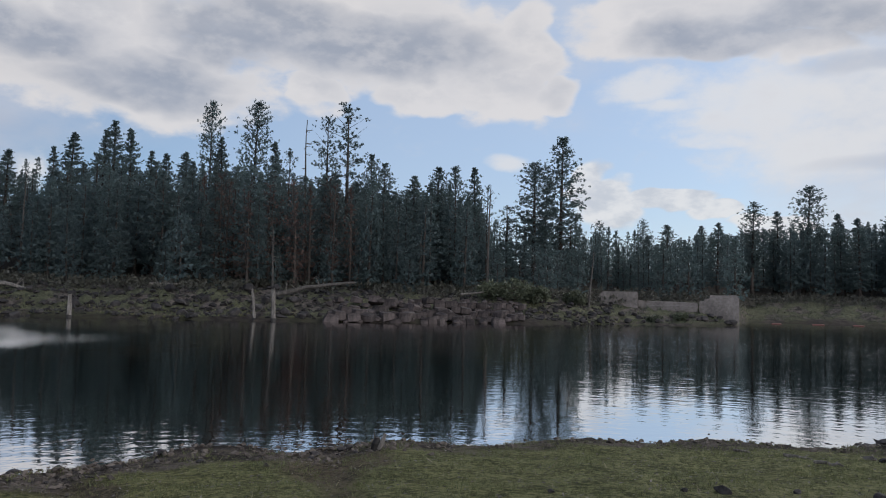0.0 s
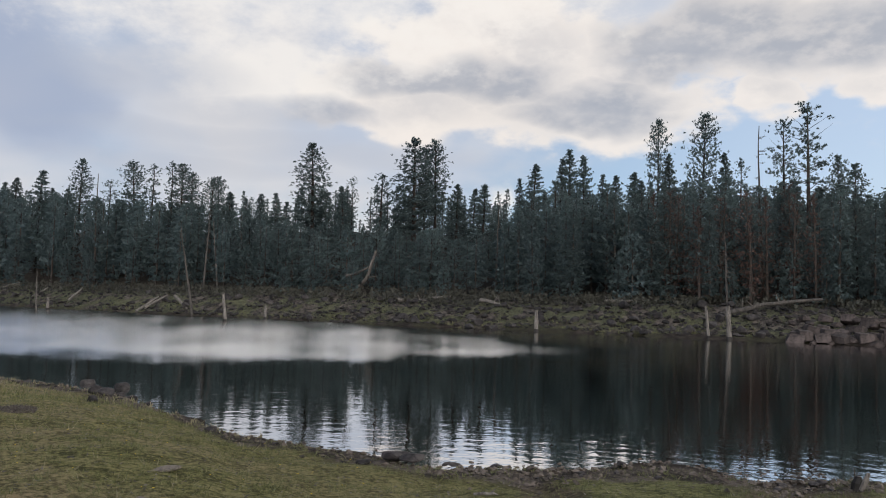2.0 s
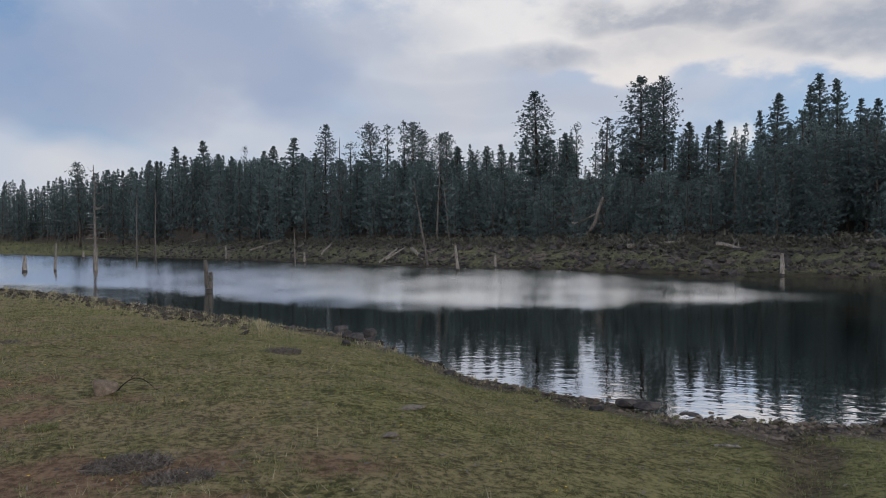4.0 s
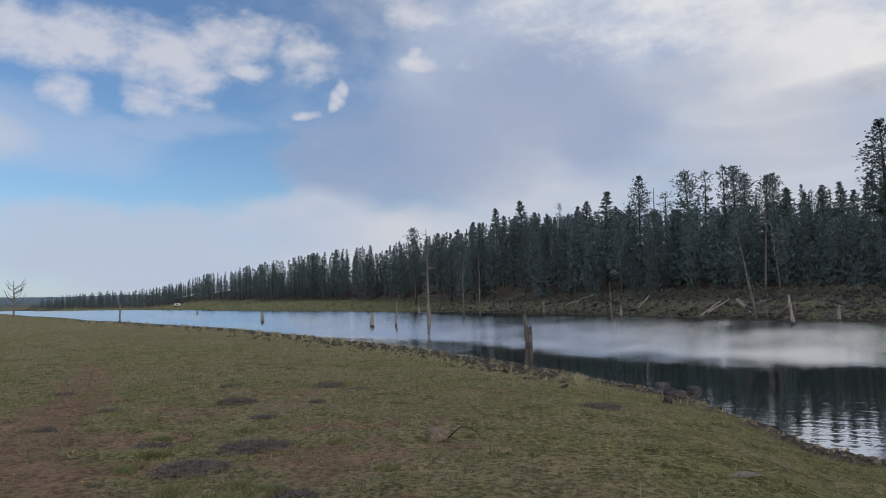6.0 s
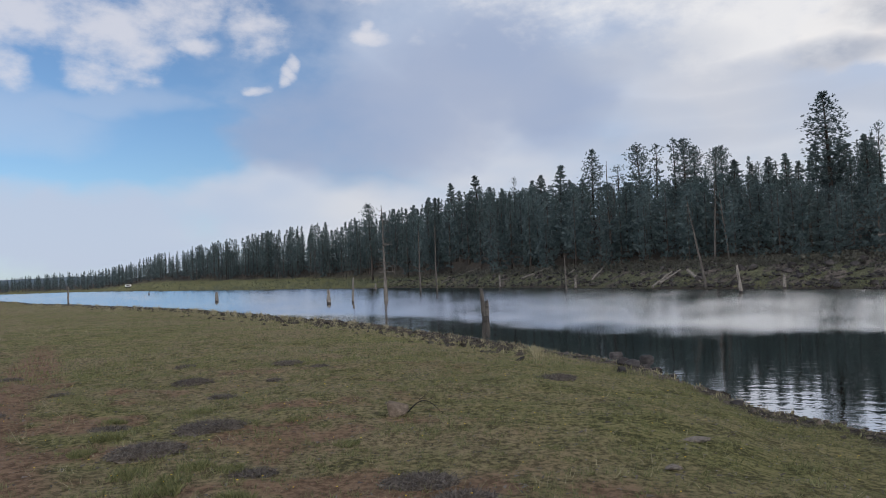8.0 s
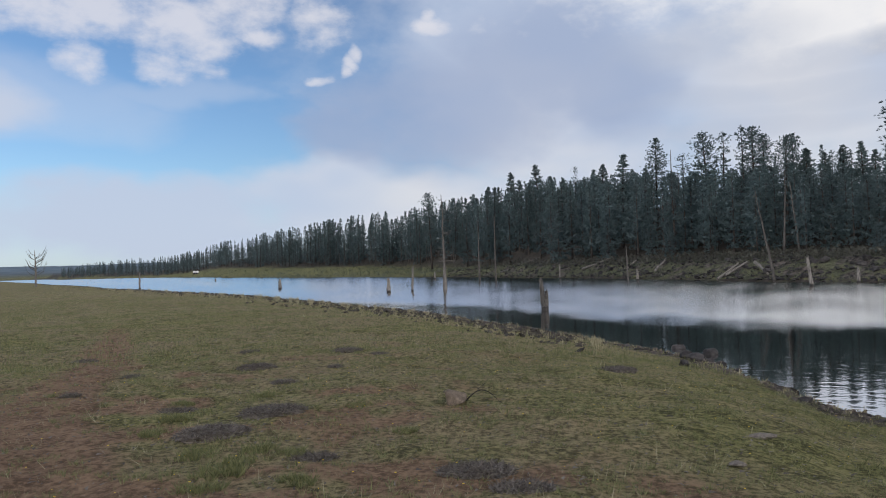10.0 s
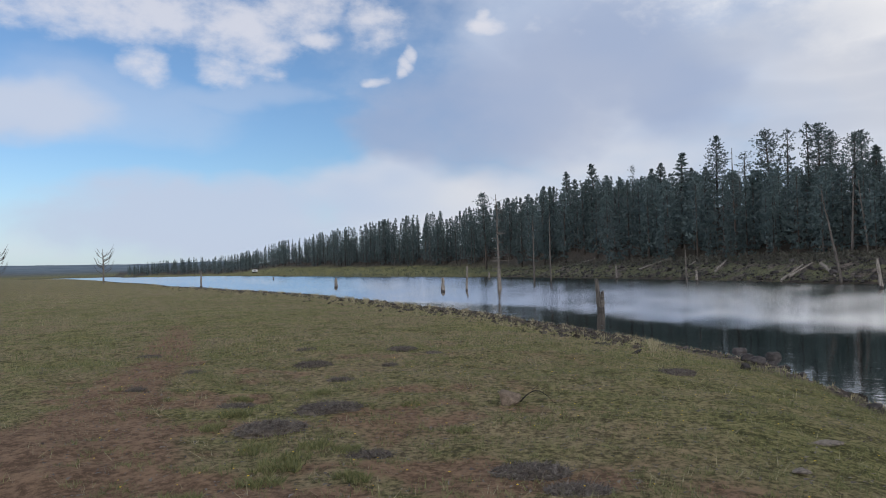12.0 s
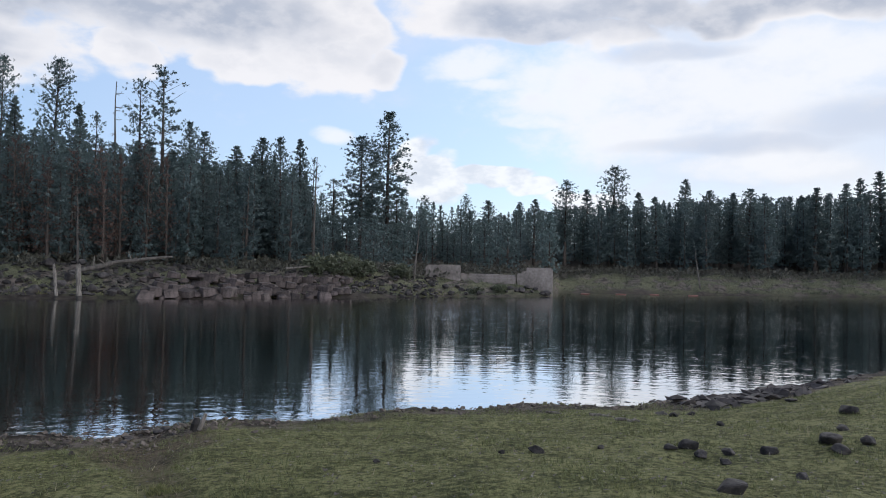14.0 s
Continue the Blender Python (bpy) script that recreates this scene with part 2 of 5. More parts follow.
GREYWOOD = two_tone("grey_dead_wood", (0.045, 0.040, 0.036), (0.125, 0.110, 0.098), 1.4, vary=0.25, stretch=(5, 5, 1), deep=0.015)
DEADWOOD = two_tone("weathered_wood", (0.052, 0.045, 0.040), (0.250, 0.222, 0.196), 2.0, vary=0.2, stretch=(8, 8, 1), deep=0.015)
WETWOOD = two_tone("wet_dark_wood", (0.012, 0.010, 0.009), (0.035, 0.03, 0.026), 2.0, rough=0.5)
TAN_STONE = two_tone("tan_stone", (0.082, 0.062, 0.046), (0.178, 0.136, 0.102), 6.0, deep=0.02)
BASALT = two_tone("basalt", (0.020, 0.018, 0.018), (0.075, 0.065, 0.062), 0.9, vary=0.35, deep=0.05)
PALE_STONE = two_tone("pale_stone", (0.085, 0.070, 0.058), (0.190, 0.160, 0.132), 5.0, vary=0.2, deep=0.01)
CONCRETE = two_tone("old_concrete", (0.120, 0.104, 0.096), (0.245, 0.214, 0.198), 0.45, vary=0.06, deep=0.02, fine=9.0)
GRASS = leafy("grass_blades", (0.074, 0.084, 0.032), (0.245, 0.240, 0.102), 0.35, 0.0)
STRAW = leafy("dry_straw", (0.20, 0.17, 0.095), (0.40, 0.35, 0.22), 0.3, 0.0)
LUSH_GRASS = leafy("lush_grass_blades", (0.062, 0.074, 0.029), (0.205, 0.212, 0.093), 0.35, 0.0)
DRY_MAT = leafy("dead_brush_twigs", (0.044, 0.036, 0.031), (0.158, 0.132, 0.113), 0.1, 0.1)


# ---------------------------------------------------------------- the lie of the land, by yaw and distance from the standing place
NEAR_YAW = [-90, -60, -40, -27, -22, -16.6, -10, 0, 10, 20, 29, 36, 43, 50, 58, 65, 69, 72, 75, 80, 85, 90, 95, 100, 104, 108, 112, 116.5, 120.2, 122, 124, 128]
NEAR_R = [110, 70, 36, 22.8, 18.2, 15.6, 14.5, 13.8, 12.9, 12.4, 12.0, 11.8, 11.3, 11.1, 12.2, 13.6, 15.6, 17.9, 20.3, 23.2, 27.3, 33, 42, 52, 66, 86, 112, 165, 320, 620, 1450, 1550]
FAR_YAW = [-90, -60, -27, -21, -14, -8, -5.2, -4.6, -1.5, 7, 11, 20, 29, 37, 45, 53, 62, 70, 78, 86, 94.5, 103, 108, 111, 114, 118, 119.4, 120.2, 128]
FAR_R = [112, 118, 103, 95, 90, 87, 84, 72, 68, 63, 60.5, 57, 55.5, 56, 59, 62.5, 70, 78.5, 98, 128, 172, 250, 350, 500, 700, 900, 960, 1600, 1620]
HILL_YAW = [-90, -30, 0, 8, 18, 28, 40, 75, 90, 104, 112, 120]
HILL_TOP = [5, 5, 4.5, 3.5, 6, 8, 10.5, 10.5, 9, 7, 4, 3]


def near_shore(yaw):
    return np.interp(yaw, NEAR_YAW, NEAR_R)


def far_shore(yaw):
    return np.interp(yaw, FAR_YAW, FAR_R)


def smooth(v, low, high):
    v = np.clip((v - low) / (high - low), 0, 1)
    return v * v * (3 - 2 * v)


def ripple(x, y, size, seed):
    """Cheap rolling noise in -1..1."""
    rng = np.random.default_rng(seed)
    total = 0
    for n in range(7):
        a, p = rng.uniform(0, math.tau, 2)
        k = rng.uniform(0.6, 1.7) * math.tau / size
        total = total + np.sin((x * np.cos(a) + y * np.sin(a)) * k + p)
    return total / 4


def xy(yaw, r):
    a = np.radians(yaw)
    return -np.sin(a) * r, np.cos(a) * r


def land(yaw, r):
    """The ground's height over the water."""
    yaw, r = np.asarray(yaw, float), np.asarray(r, float)
    x, y = xy(yaw, r)
    wet = (yaw > -90) & (yaw < 128)
    rn = np.where(wet, near_shore(yaw), 1e5) + 0.35 * ripple(x, y, 3.1, 4) * smooth(r, 6, 10)
    rf = np.where(wet, far_shore(yaw), 1e6) + 1.2 * ripple(x, y, 11, 5)
    top = np.interp(r, [0, 15, 40, 100, 300], [0.95, 0.86, 0.62, 0.42, 0.3])
    run = 6 + 0.3 * np.clip(rn - 15, 0, 200)
    bank = top * (1 - np.exp(-((np.maximum(rn - r, 0) / run) ** 1.5))) + 0.03 * smooth(rn - r, 0, 0.3)
    bank = bank + (0.025 * ripple(x, y, 1.3, 6) + 0.04 * ripple(x, y, 4.7, 7)) * smooth(rn - r, 0.2, 3)
    bank = bank + 0.05 * np.maximum(ripple(x, y, 0.5, 8), 0.2) * np.exp(-((rn - r - 0.5) / 0.5) ** 2)
    # two small gullies that wash down to the water
    for line_r, line_yaw, wide in (([5.5, 7, 8.5, 10, 12], [42.5, 41.6, 41.2, 43.2, 45], 0.26), ([5.5, 7, 8, 9.5, 11.5], [22.0, 23.4, 24.2, 25.0, 25.2], 0.35)):
        bank = bank - 0.08 * np.exp(-(((yaw - np.interp(r, line_r, line_yaw)) * np.radians(1) * r) / wide) ** 2) * smooth(r, 5, 6.2) * smooth(rn - r, 0.1, 0.8)
    deep = -np.minimum(np.minimum(r - rn, rf - r) * 0.15 + 0.04, 1.6)
    inland = r - rf
    meadow = smooth(yaw, 84, 100)
    shelf = (1 - meadow) * 2.1 * smooth(inland, -2.5, 13) + meadow * np.clip(0.0115 * r, 2.0, 5.2) * (1 - 0.6 * smooth(yaw, 109, 113)) * smooth(inland, -4, 95)
    shelf = shelf + 0.05 * smooth(inland, 0, 0.4)
    rubble = (0.26 * ripple(x, y, 2.6, 9) + 0.16 * ripple(x, y, 1.2, 10)) * smooth(inland, 0.2, 4) * (1 - 0.8 * meadow) * np.clip(300 / np.maximum(r, 1), 0, 1)
    shelf = shelf * (1 - 0.32 * smooth(yaw, -9, -4) * smooth(yaw, 8, 5) * smooth(inland, 16, 9))
    hill = np.interp(yaw, HILL_YAW, HILL_TOP) * smooth(inland, 12 + 70 * meadow, 62 + 110 * meadow)
    hill = hill + 0.5 * ripple(x, y, 23, 11) * smooth(inland, 20, 60)
    far_hills = smooth(r, 1500, 2400) * (32 + 7 * ripple(x, y, 900, 12)) * smooth(yaw, 108, 113)
    z = np.where(r < rn, bank, np.where(inland > 0, shelf + rubble + hill + far_hills, deep))
    behind = np.where(wet, 0, 1) * smooth(r, 60, 300) * 4
    return z + behind


YAWS = np.concatenate([np.arange(-180, -45, 2.5), np.arange(-45, 131, 0.4), np.arange(131, 180, 2.5)])
RINGS = np.concatenate([[0.02], np.arange(0.6, 4, 0.4), np.arange(4, 30, 0.26), np.geomspace(30, 48, 20), np.geomspace(48.6, 200, 100), np.geomspace(203, 900, 50), np.geomspace(930, 3200, 14)])


def polar_sheet(name, yaws, rings, height_at, closed):
    """A sheet round the standing place, with its height given by yaw and distance."""
    a, r = np.meshgrid(yaws, rings)
    x, y = xy(a, r)
    z = height_at(a, r)
    n, m = len(yaws), len(rings)
    grid = np.arange(n * m).reshape(m, n)
    left = np.concatenate([grid, grid[:, :1]], 1) if closed else grid
    quads = np.stack([left[:-1, :-1], left[1:, :-1], left[1:, 1:], left[:-1, 1:]], -1).reshape(-1, 4)
    mesh = bpy.data.meshes.new(name)
    mesh.vertices.add(n * m)
    mesh.vertices.foreach_set("co", np.stack([x, y, z], -1).ravel())
    mesh.loops.add(quads.size + n)
    mesh.loops.foreach_set("vertex_index", np.concatenate([quads[:, ::-1].ravel(), grid[0]]))
    mesh.polygons.add(len(quads) + 1)
    mesh.polygons.foreach_set("loop_start", np.arange(0, quads.size + 1, 4))
    mesh.polygons.foreach_set("use_smooth", np.ones(len(quads) + 1, bool))
    mesh.update(calc_edges=True)
    return mesh, a.ravel(), r.ravel(), x.ravel(), y.ravel(), z.ravel()


def cover(mesh, name, values):
    mesh.attributes.new(name, "FLOAT", "POINT").data.foreach_set("value", np.asarray(values, np.float32))


ground_mesh, ga, gr, gx, gy, gz = polar_sheet("ground", YAWS, RINGS, land, True)
g_in = gr - far_shore(ga)
on_far = (g_in > -1) & (ga > -90) & (ga < 128)
far_meadow = smooth(ga, 84, 98)
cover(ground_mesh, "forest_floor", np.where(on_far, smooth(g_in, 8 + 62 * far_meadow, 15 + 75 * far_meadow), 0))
cover(ground_mesh, "stony", np.where(on_far, (1 - 0.75 * far_meadow) * smooth(ripple(gx, gy, 5, 21) + 0.5 * ripple(gx, gy, 2, 22), -0.5, 0.6), np.clip(1.1 * np.exp(-(np.maximum(near_shore(ga) - gr, 0) / ((1.0 + 0.6 * ripple(gx, gy, 2.1, 23)) * np.clip(near_shore(ga) / 14, 1, 8) * (1.35 + 0.9 * smooth(ga, 80, 90)))) ** 2), 0, 1) * (ga < 121)))
cover(ground_mesh, "far_bank", np.where(on_far, 1 - 0.85 * far_meadow, 0))
# a beaten vehicle track and worn patches on the near bank
track_yaw = np.interp(gr, [6, 8.7, 10.1, 12.2, 15.6, 22], [127, 122.7, 120.8, 118.4, 116.8, 116])
rut = np.exp(-(((ga - track_yaw) * np.radians(1) * gr) / 0.55) ** 2) * smooth(gr, 40, 12)
worn = smooth(ripple(gx, gy, 3.4, 31) + 0.6 * ripple(gx, gy, 1.1, 32) + 0.25 * ripple(gx, gy, 0.5, 33) + 0.7 * smooth(gr, 9, 5), 0.0, 0.9) * smooth(gr, 26, 9) * smooth(ga, 62, 100) * smooth(ga, 176, 140)
track_side = np.maximum(smooth(ga, 112, 119) * smooth(ga, 150, 134) * smooth(gr, 11, 7), 0.8 * smooth(ga, 62, 76) * smooth(ga, 165, 135) * smooth(gr, 6.6, 5.0) * smooth(ripple(gx, gy, 1.6, 34), -0.6, 0.5))
gully = np.exp(-(((ga - np.interp(gr, [5.5, 7, 8.5, 10, 12], [42.5, 41.6, 41.2, 43.2, 45])) * np.radians(1) * gr) / 0.30) ** 2) * smooth(gr, 5, 6.2)
gully = gully + 0.8 * np.exp(-(((ga - np.interp(gr, [5.5, 7, 8, 9.5, 11.5], [22.0, 23.4, 24.2, 25.0, 25.2])) * np.radians(1) * gr) / np.interp(gr, [6, 9, 11], [0.22, 0.45, 0.95])) ** 2)
mud = 0.75 * gully + np.exp(-(((ga + 22) / 5.0) ** 2 + ((gr - near_shore(ga) + 0.6) / 1.6) ** 2)) + np.exp(-(((ga - 73.6) / 2.4) ** 2 + ((gr - 16.4) / 1.3) ** 2)) + np.exp(-(((ga - 24.0) / 4.0) ** 2 + ((gr - 10.2) / 1.0) ** 2)) + np.exp(-(((ga - 41.5) / 2.2) ** 2 + ((gr - 9.0) / 1.0) ** 2))
cover(ground_mesh, "bare_soil", np.where(on_far, 0, np.clip(rut + 0.75 * worn + 0.8 * track_side + 0.3 * mud, 0, 1)))
cover(ground_mesh, "wet_edge", np.where(on_far, np.exp(-np.maximum(g_in, 0) / 1.2), np.exp(-np.maximum(near_shore(ga) - gr, 0) / (0.7 * np.where(ga > 78, np.clip(near_shore(ga) / 20, 1, 8), 1)))))


# where the far hills take on their painted haze colour
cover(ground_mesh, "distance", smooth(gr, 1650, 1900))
cover(ground_mesh, "dryness", np.where(on_far, 0.12, 0.08 + 0.77 * smooth(ga, 35, 95) * smooth(ga, 180, 130)))
cover(ground_mesh, "lush", smooth(ga, 55, 25) * (ga > -60))
cover(ground_mesh, "mud", np.where(on_far, 0, np.clip(mud, 0, 1)))


def ground_material():
    m, t, s = material("grassy_ground", 0.95, spec=0.1)
    where = m_node(t, "ShaderNodeTexCoord").outputs["Object"]
    wide, mid, fine = m_noise(t, 0.35, 4, 0.6, where), m_noise(t, 2.2, 5, 0.65, where), m_noise(t, 13.0, 6, 0.75, where)
    blades = m_math(t, "ADD", m_math(t, "MULTIPLY", mid, 0.3), m_math(t, "MULTIPLY", fine, 0.7))
    def named(name):
        n = t.nodes.new("ShaderNodeAttribute")
        n.attribute_name = name
        return n.outputs["Fac"]

    green = m_mix(t, m_step(t, blades, 0.41, 0.59), (0.052, 0.052, 0.020), (0.238, 0.222, 0.092))
    green = m_mix(t, named("lush"), green, m_mix(t, m_step(t, blades, 0.41, 0.59), (0.046, 0.051, 0.020), (0.202, 0.202, 0.088)))
    dry = m_mix(t, m_step(t, fine, 0.38, 0.62), (0.092, 0.070, 0.042), (0.310, 0.240, 0.148))
    turf = m_mix(t, m_math(t, "MULTIPLY", m_step(t, m_math(t, "ADD", m_math(t, "MULTIPLY", wide, 0.5), m_math(t, "MULTIPLY", mid, 0.5)), 0.40, 0.60), named("dryness")), green, dry)
    soil = m_mix(t, m_step(t, blades, 0.38, 0.62), (0.095, 0.060, 0.038), (0.275, 0.180, 0.115))
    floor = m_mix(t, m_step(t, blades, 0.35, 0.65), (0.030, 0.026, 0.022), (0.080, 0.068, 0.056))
    stone = m_mix(t, m_step(t, m_noise(t, 1.6, 7, 0.75, where), 0.40, 0.60), (0.032, 0.027, 0.024), (0.155, 0.128, 0.108))

    ragged = m_math(t, "SUBTRACT", fine, 0.5)
    scrub = m_mix(t, m_step(t, blades, 0.40, 0.60), (0.040, 0.042, 0.026), (0.150, 0.146, 0.086))
    turf = m_mix(t, named("far_bank"), turf, scrub)
    colour = m_mix(t, m_step(t, m_math(t, "ADD", named("bare_soil"), ragged), 0.25, 0.75), turf, soil)
    earth = m_mix(t, m_step(t, blades, 0.38, 0.62), (0.036, 0.027, 0.019), (0.135, 0.104, 0.076))
    colour = m_mix(t, m_math(t, "MULTIPLY", m_step(t, m_math(t, "ADD", named("mud"), ragged), 0.25, 0.75), 0.85), colour, earth)
    colour = m_mix(t, m_step(t, m_math(t, "ADD", named("stony"), ragged), 0.35, 0.75), colour, stone)
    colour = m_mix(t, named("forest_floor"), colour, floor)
    colour = m_mix(t, m_math(t, "MULTIPLY", named("wet_edge"), 0.75), colour, (0.025, 0.020, 0.016))
    # wooded hills, with the blue haze of distance painted into their colour
    hazed_hills = m_mix(t, m_step(t, m_noise(t, 0.02, 4, 0.6, where), 0.4, 0.6), (0.095, 0.125, 0.150), (0.135, 0.165, 0.190))
    colour = m_mix(t, named("distance"), colour, hazed_hills)
    t.links.new(colour, s.inputs["Base Color"])
    m_bump(t, s, blades, 1.0, 0.09)
    return m


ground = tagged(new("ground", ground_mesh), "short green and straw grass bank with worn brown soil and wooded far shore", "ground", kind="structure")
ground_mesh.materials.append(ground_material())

# ---------------------------------------------------------------- the water, calm near by and ruffled by wind farther out
WATER_YAWS = np.arange(-89.5, 127.6, 0.75)


def water_sheet():
    a, f = np.meshgrid(WATER_YAWS, np.linspace(0, 1, 90) ** 1.6)
    rn, rf = near_shore(a) - 1.2, far_shore(a) + 2.5
    r = rn + (np.maximum(rf, rn + 0.5) - rn) * f
    x, y = xy(a, r)
    m, n = a.shape
    grid = np.arange(n * m).reshape(m, n)
    quads = np.stack([grid[:-1, :-1], grid[:-1, 1:], grid[1:, 1:], grid[1:, :-1]], -1).reshape(-1, 4)
    mesh = bpy.data.meshes.new("water")
    mesh.from_pydata(np.stack([x, y, 0 * x], -1).reshape(-1, 3).tolist(), [], quads.tolist())
    a, r = a.ravel(), r.ravel()
    low = np.interp(a, [30, 34.5, 40, 47, 57, 70, 76, 80, 85, 93, 101, 110], [39, 37.5, 34, 31.5, 29, 29, 31.5, 33, 38, 48, 58, 60])
    high = np.interp(a, [30, 34.5, 40, 47, 54, 60, 63], [39, 41.5, 44.5, 52, 63, 80, 2000])
    stir = ripple(*xy(a, r), 7, 41)
    wind = smooth(r - low + 1.2 * stir, -4.5, 4.5) * smooth(high - r + 1.6 * stir, -4, 11) * (0.35 + 0.65 * smooth(a + 2 * stir, 30, 52))
    cover(mesh, "wind", np.maximum(wind, 0.22 * smooth(r, 24, 48)))
    cover(mesh, "bearing", a)
    cover(mesh, "gentle", smooth(a, 76, 92))
    cover(mesh, "reach", 100 / r)
    cover(mesh, "range", r)
    cover(mesh, "unrest", 1 + 1.3 * smooth(r, 16, 44))
    return mesh


def water_material():
    m, t, s = material("lake_water", 0.5, spec=0.0)
    s.inputs["Base Color"].default_value = (0.036, 0.038, 0.026, 1)
    where = m_node(t, "ShaderNodeTexCoord").outputs["Object"]

    def named(name):
        n = t.nodes.new("ShaderNodeAttribute")
        n.attribute_name = name
        return n.outputs["Fac"]

    # small waves run in to the near bank, so their crests lie along it
    crest = m_node(t, "ShaderNodeCombineXYZ", X=m_math(t, "MULTIPLY", named("bearing"), 0.12), Y=named("range")).outputs[0]
    swell, chop, fine = m_noise(t, 0.7, 2, 0.5, where), m_noise(t, 3.3, 2, 0.5, crest), m_noise(t, 7.0, 1, 0.5, where)
    calm = m_math(t, "ADD", m_math(t, "MULTIPLY", swell, 0.0055), m_math(t, "ADD", m_math(t, "MULTIPLY", chop, 0.0045), m_math(t, "MULTIPLY", fine, 0.0014)))
    calm = m_math(t, "MULTIPLY", calm, named("unrest"))
    b = m_node(t, "ShaderNodeBump", Strength=1.0, Distance=1.0, Height=calm)
    # wind ripples lean towards the near bank, each facet by its own slope
    facet = m_node(t, "ShaderNodeCombineXYZ", X=m_math(t, "MULTIPLY", named("bearing"), 14.0), Y=m_math(t, "MULTIPLY", named("reach"), 26.0))
    gust = m_node(t, "ShaderNodeCombineXYZ", X=m_math(t, "MULTIPLY", named("bearing"), 0.25), Y=m_math(t, "MULTIPLY", named("reach"), 2.2))
    slope = m_math(t, "SUBTRACT", m_noise(t, 1.0, 2, 0.7, facet.outputs[0]), 0.375)
    strength = m_math(t, "MULTIPLY", named("wind"), m_math(t, "ADD", m_math(t, "MULTIPLY", m_noise(t, 1.0, 2, 0.5, gust.outputs[0]), 0.9), 0.35))
    gentle = named("gentle")  # up the lake the ripples are too small to tell apart
    slope = m_math(t, "MULTIPLY", slope, m_math(t, "SUBTRACT", 0.95, m_math(t, "MULTIPLY", gentle, 0.65)))
    slope = m_math(t, "MULTIPLY", m_math(t, "ADD", slope, m_math(t, "MULTIPLY", gentle, 0.042)), strength)
    shore_way = t.nodes.new("ShaderNodeVectorMath")
    shore_way.operation = "NORMALIZE"
    t.links.new(where, shore_way.inputs[0])
    tilt = t.nodes.new("ShaderNodeVectorMath")
    tilt.operation = "SCALE"
    t.links.new(shore_way.outputs[0], tilt.inputs[0])
    t.links.new(m_math(t, "MULTIPLY", slope, -1.0), tilt.inputs["Scale"])
    lean = t.nodes.new("ShaderNodeVectorMath")
    lean.operation = "ADD"
    t.links.new(b.outputs[0], lean.inputs[0])
    t.links.new(tilt.outputs[0], lean.inputs[1])
    b = t.nodes.new("ShaderNodeVectorMath")
    b.operation = "NORMALIZE"
    t.links.new(lean.outputs[0], b.inputs[0])
    gloss = m_node(t, "ShaderNodeBsdfGlossy", Roughness=0.02, Normal=b.outputs[0])
    gloss.inputs["Color"].default_value = (0.80, 0.80, 0.80, 1)
    sheen = m_node(t, "ShaderNodeFresnel", IOR=1.333)
    both = m_node(t, "ShaderNodeMixShader", Fac=sheen.outputs[0])
    t.links.new(s.outputs[0], both.inputs[1])
    t.links.new(gloss.outputs[0], both.inputs[2])
    t.links.new(both.outputs[0], t.nodes["Material Output"].inputs[0])
    return m


water_mesh = water_sheet()
water_mesh.materials.append(water_material())
tagged(new("water", water_mesh), "dark still lake water mirroring the forest, ruffled by wind farther out", "water", kind="structure")


# ---------------------------------------------------------------- building blocks
def mesh_of(name, verts, faces, mat, smooth_faces=False):
    mesh = bpy.data.meshes.new(name)
    mesh.from_pydata([tuple(v) for v in verts], [], [tuple(f) for f in faces])
    if smooth_faces:
        mesh.polygons.foreach_set("use_smooth", np.ones(len(mesh.polygons), bool))
    mesh.materials.append(mat)
    mesh.update()
    return mesh


def tri_mesh(name, corners, mat):
    """Loose triangles, from an array of (n, 3, 3) corners."""
    corners = np.asarray(corners, np.float32).reshape(-1, 3, 3)
    n = len(corners)
    mesh = bpy.data.meshes.new(name)
    mesh.vertices.add(3 * n)
    mesh.vertices.foreach_set("co", corners.ravel())
    mesh.loops.add(3 * n)
    mesh.loops.foreach_set("vertex_index", np.arange(3 * n))
    mesh.polygons.add(n)
    mesh.polygons.foreach_set("loop_start", np.arange(0, 3 * n, 3))
    mesh.materials.append(mat)
    mesh.update(calc_edges=True)
    return mesh


def part(name, mesh, parent, label="", category=""):
    ob = new(name, mesh)
    ob.parent = parent
    return tagged(ob, label, category)


def tube(points, radii, sides=7, wobble=0.0, rng=None, cap=True):
    """A tapering round bar along points: (verts, faces)."""
    verts, faces = [], []
    points = [Vector(p) for p in points]
    for n, (p, r) in enumerate(zip(points, radii)):
        along = (points[min(n + 1, len(points) - 1)] - points[max(n - 1, 0)]).normalized()
        side = along.orthogonal().normalized() if abs(along.z) < 0.95 else Vector((1, 0, 0))
        side = (side - along * side.dot(along)).normalized()
        other = along.cross(side)
        for k in range(sides):
            a = math.tau * k / sides
            swell = 1 + (rng.uniform(-wobble, wobble) if rng else 0)
            verts.append(p + (side * math.cos(a) + other * math.sin(a)) * r * swell)
    for n in range(len(points) - 1):
        for k in range(sides):
            a, b = n * sides + k, n * sides + (k + 1) % sides
            faces.append((a, b, b + sides, a + sides))
    if cap:
        faces.append(tuple(range(sides))[::-1])
        faces.append(tuple(range((len(points) - 1) * sides, len(points) * sides)))
    return verts, faces


def joined(pieces):
    verts, faces = [], []
    for v, f in pieces:
        shift = len(verts)
        verts += list(v)
        faces += [tuple(i + shift for i in face) for face in f]
    return verts, faces


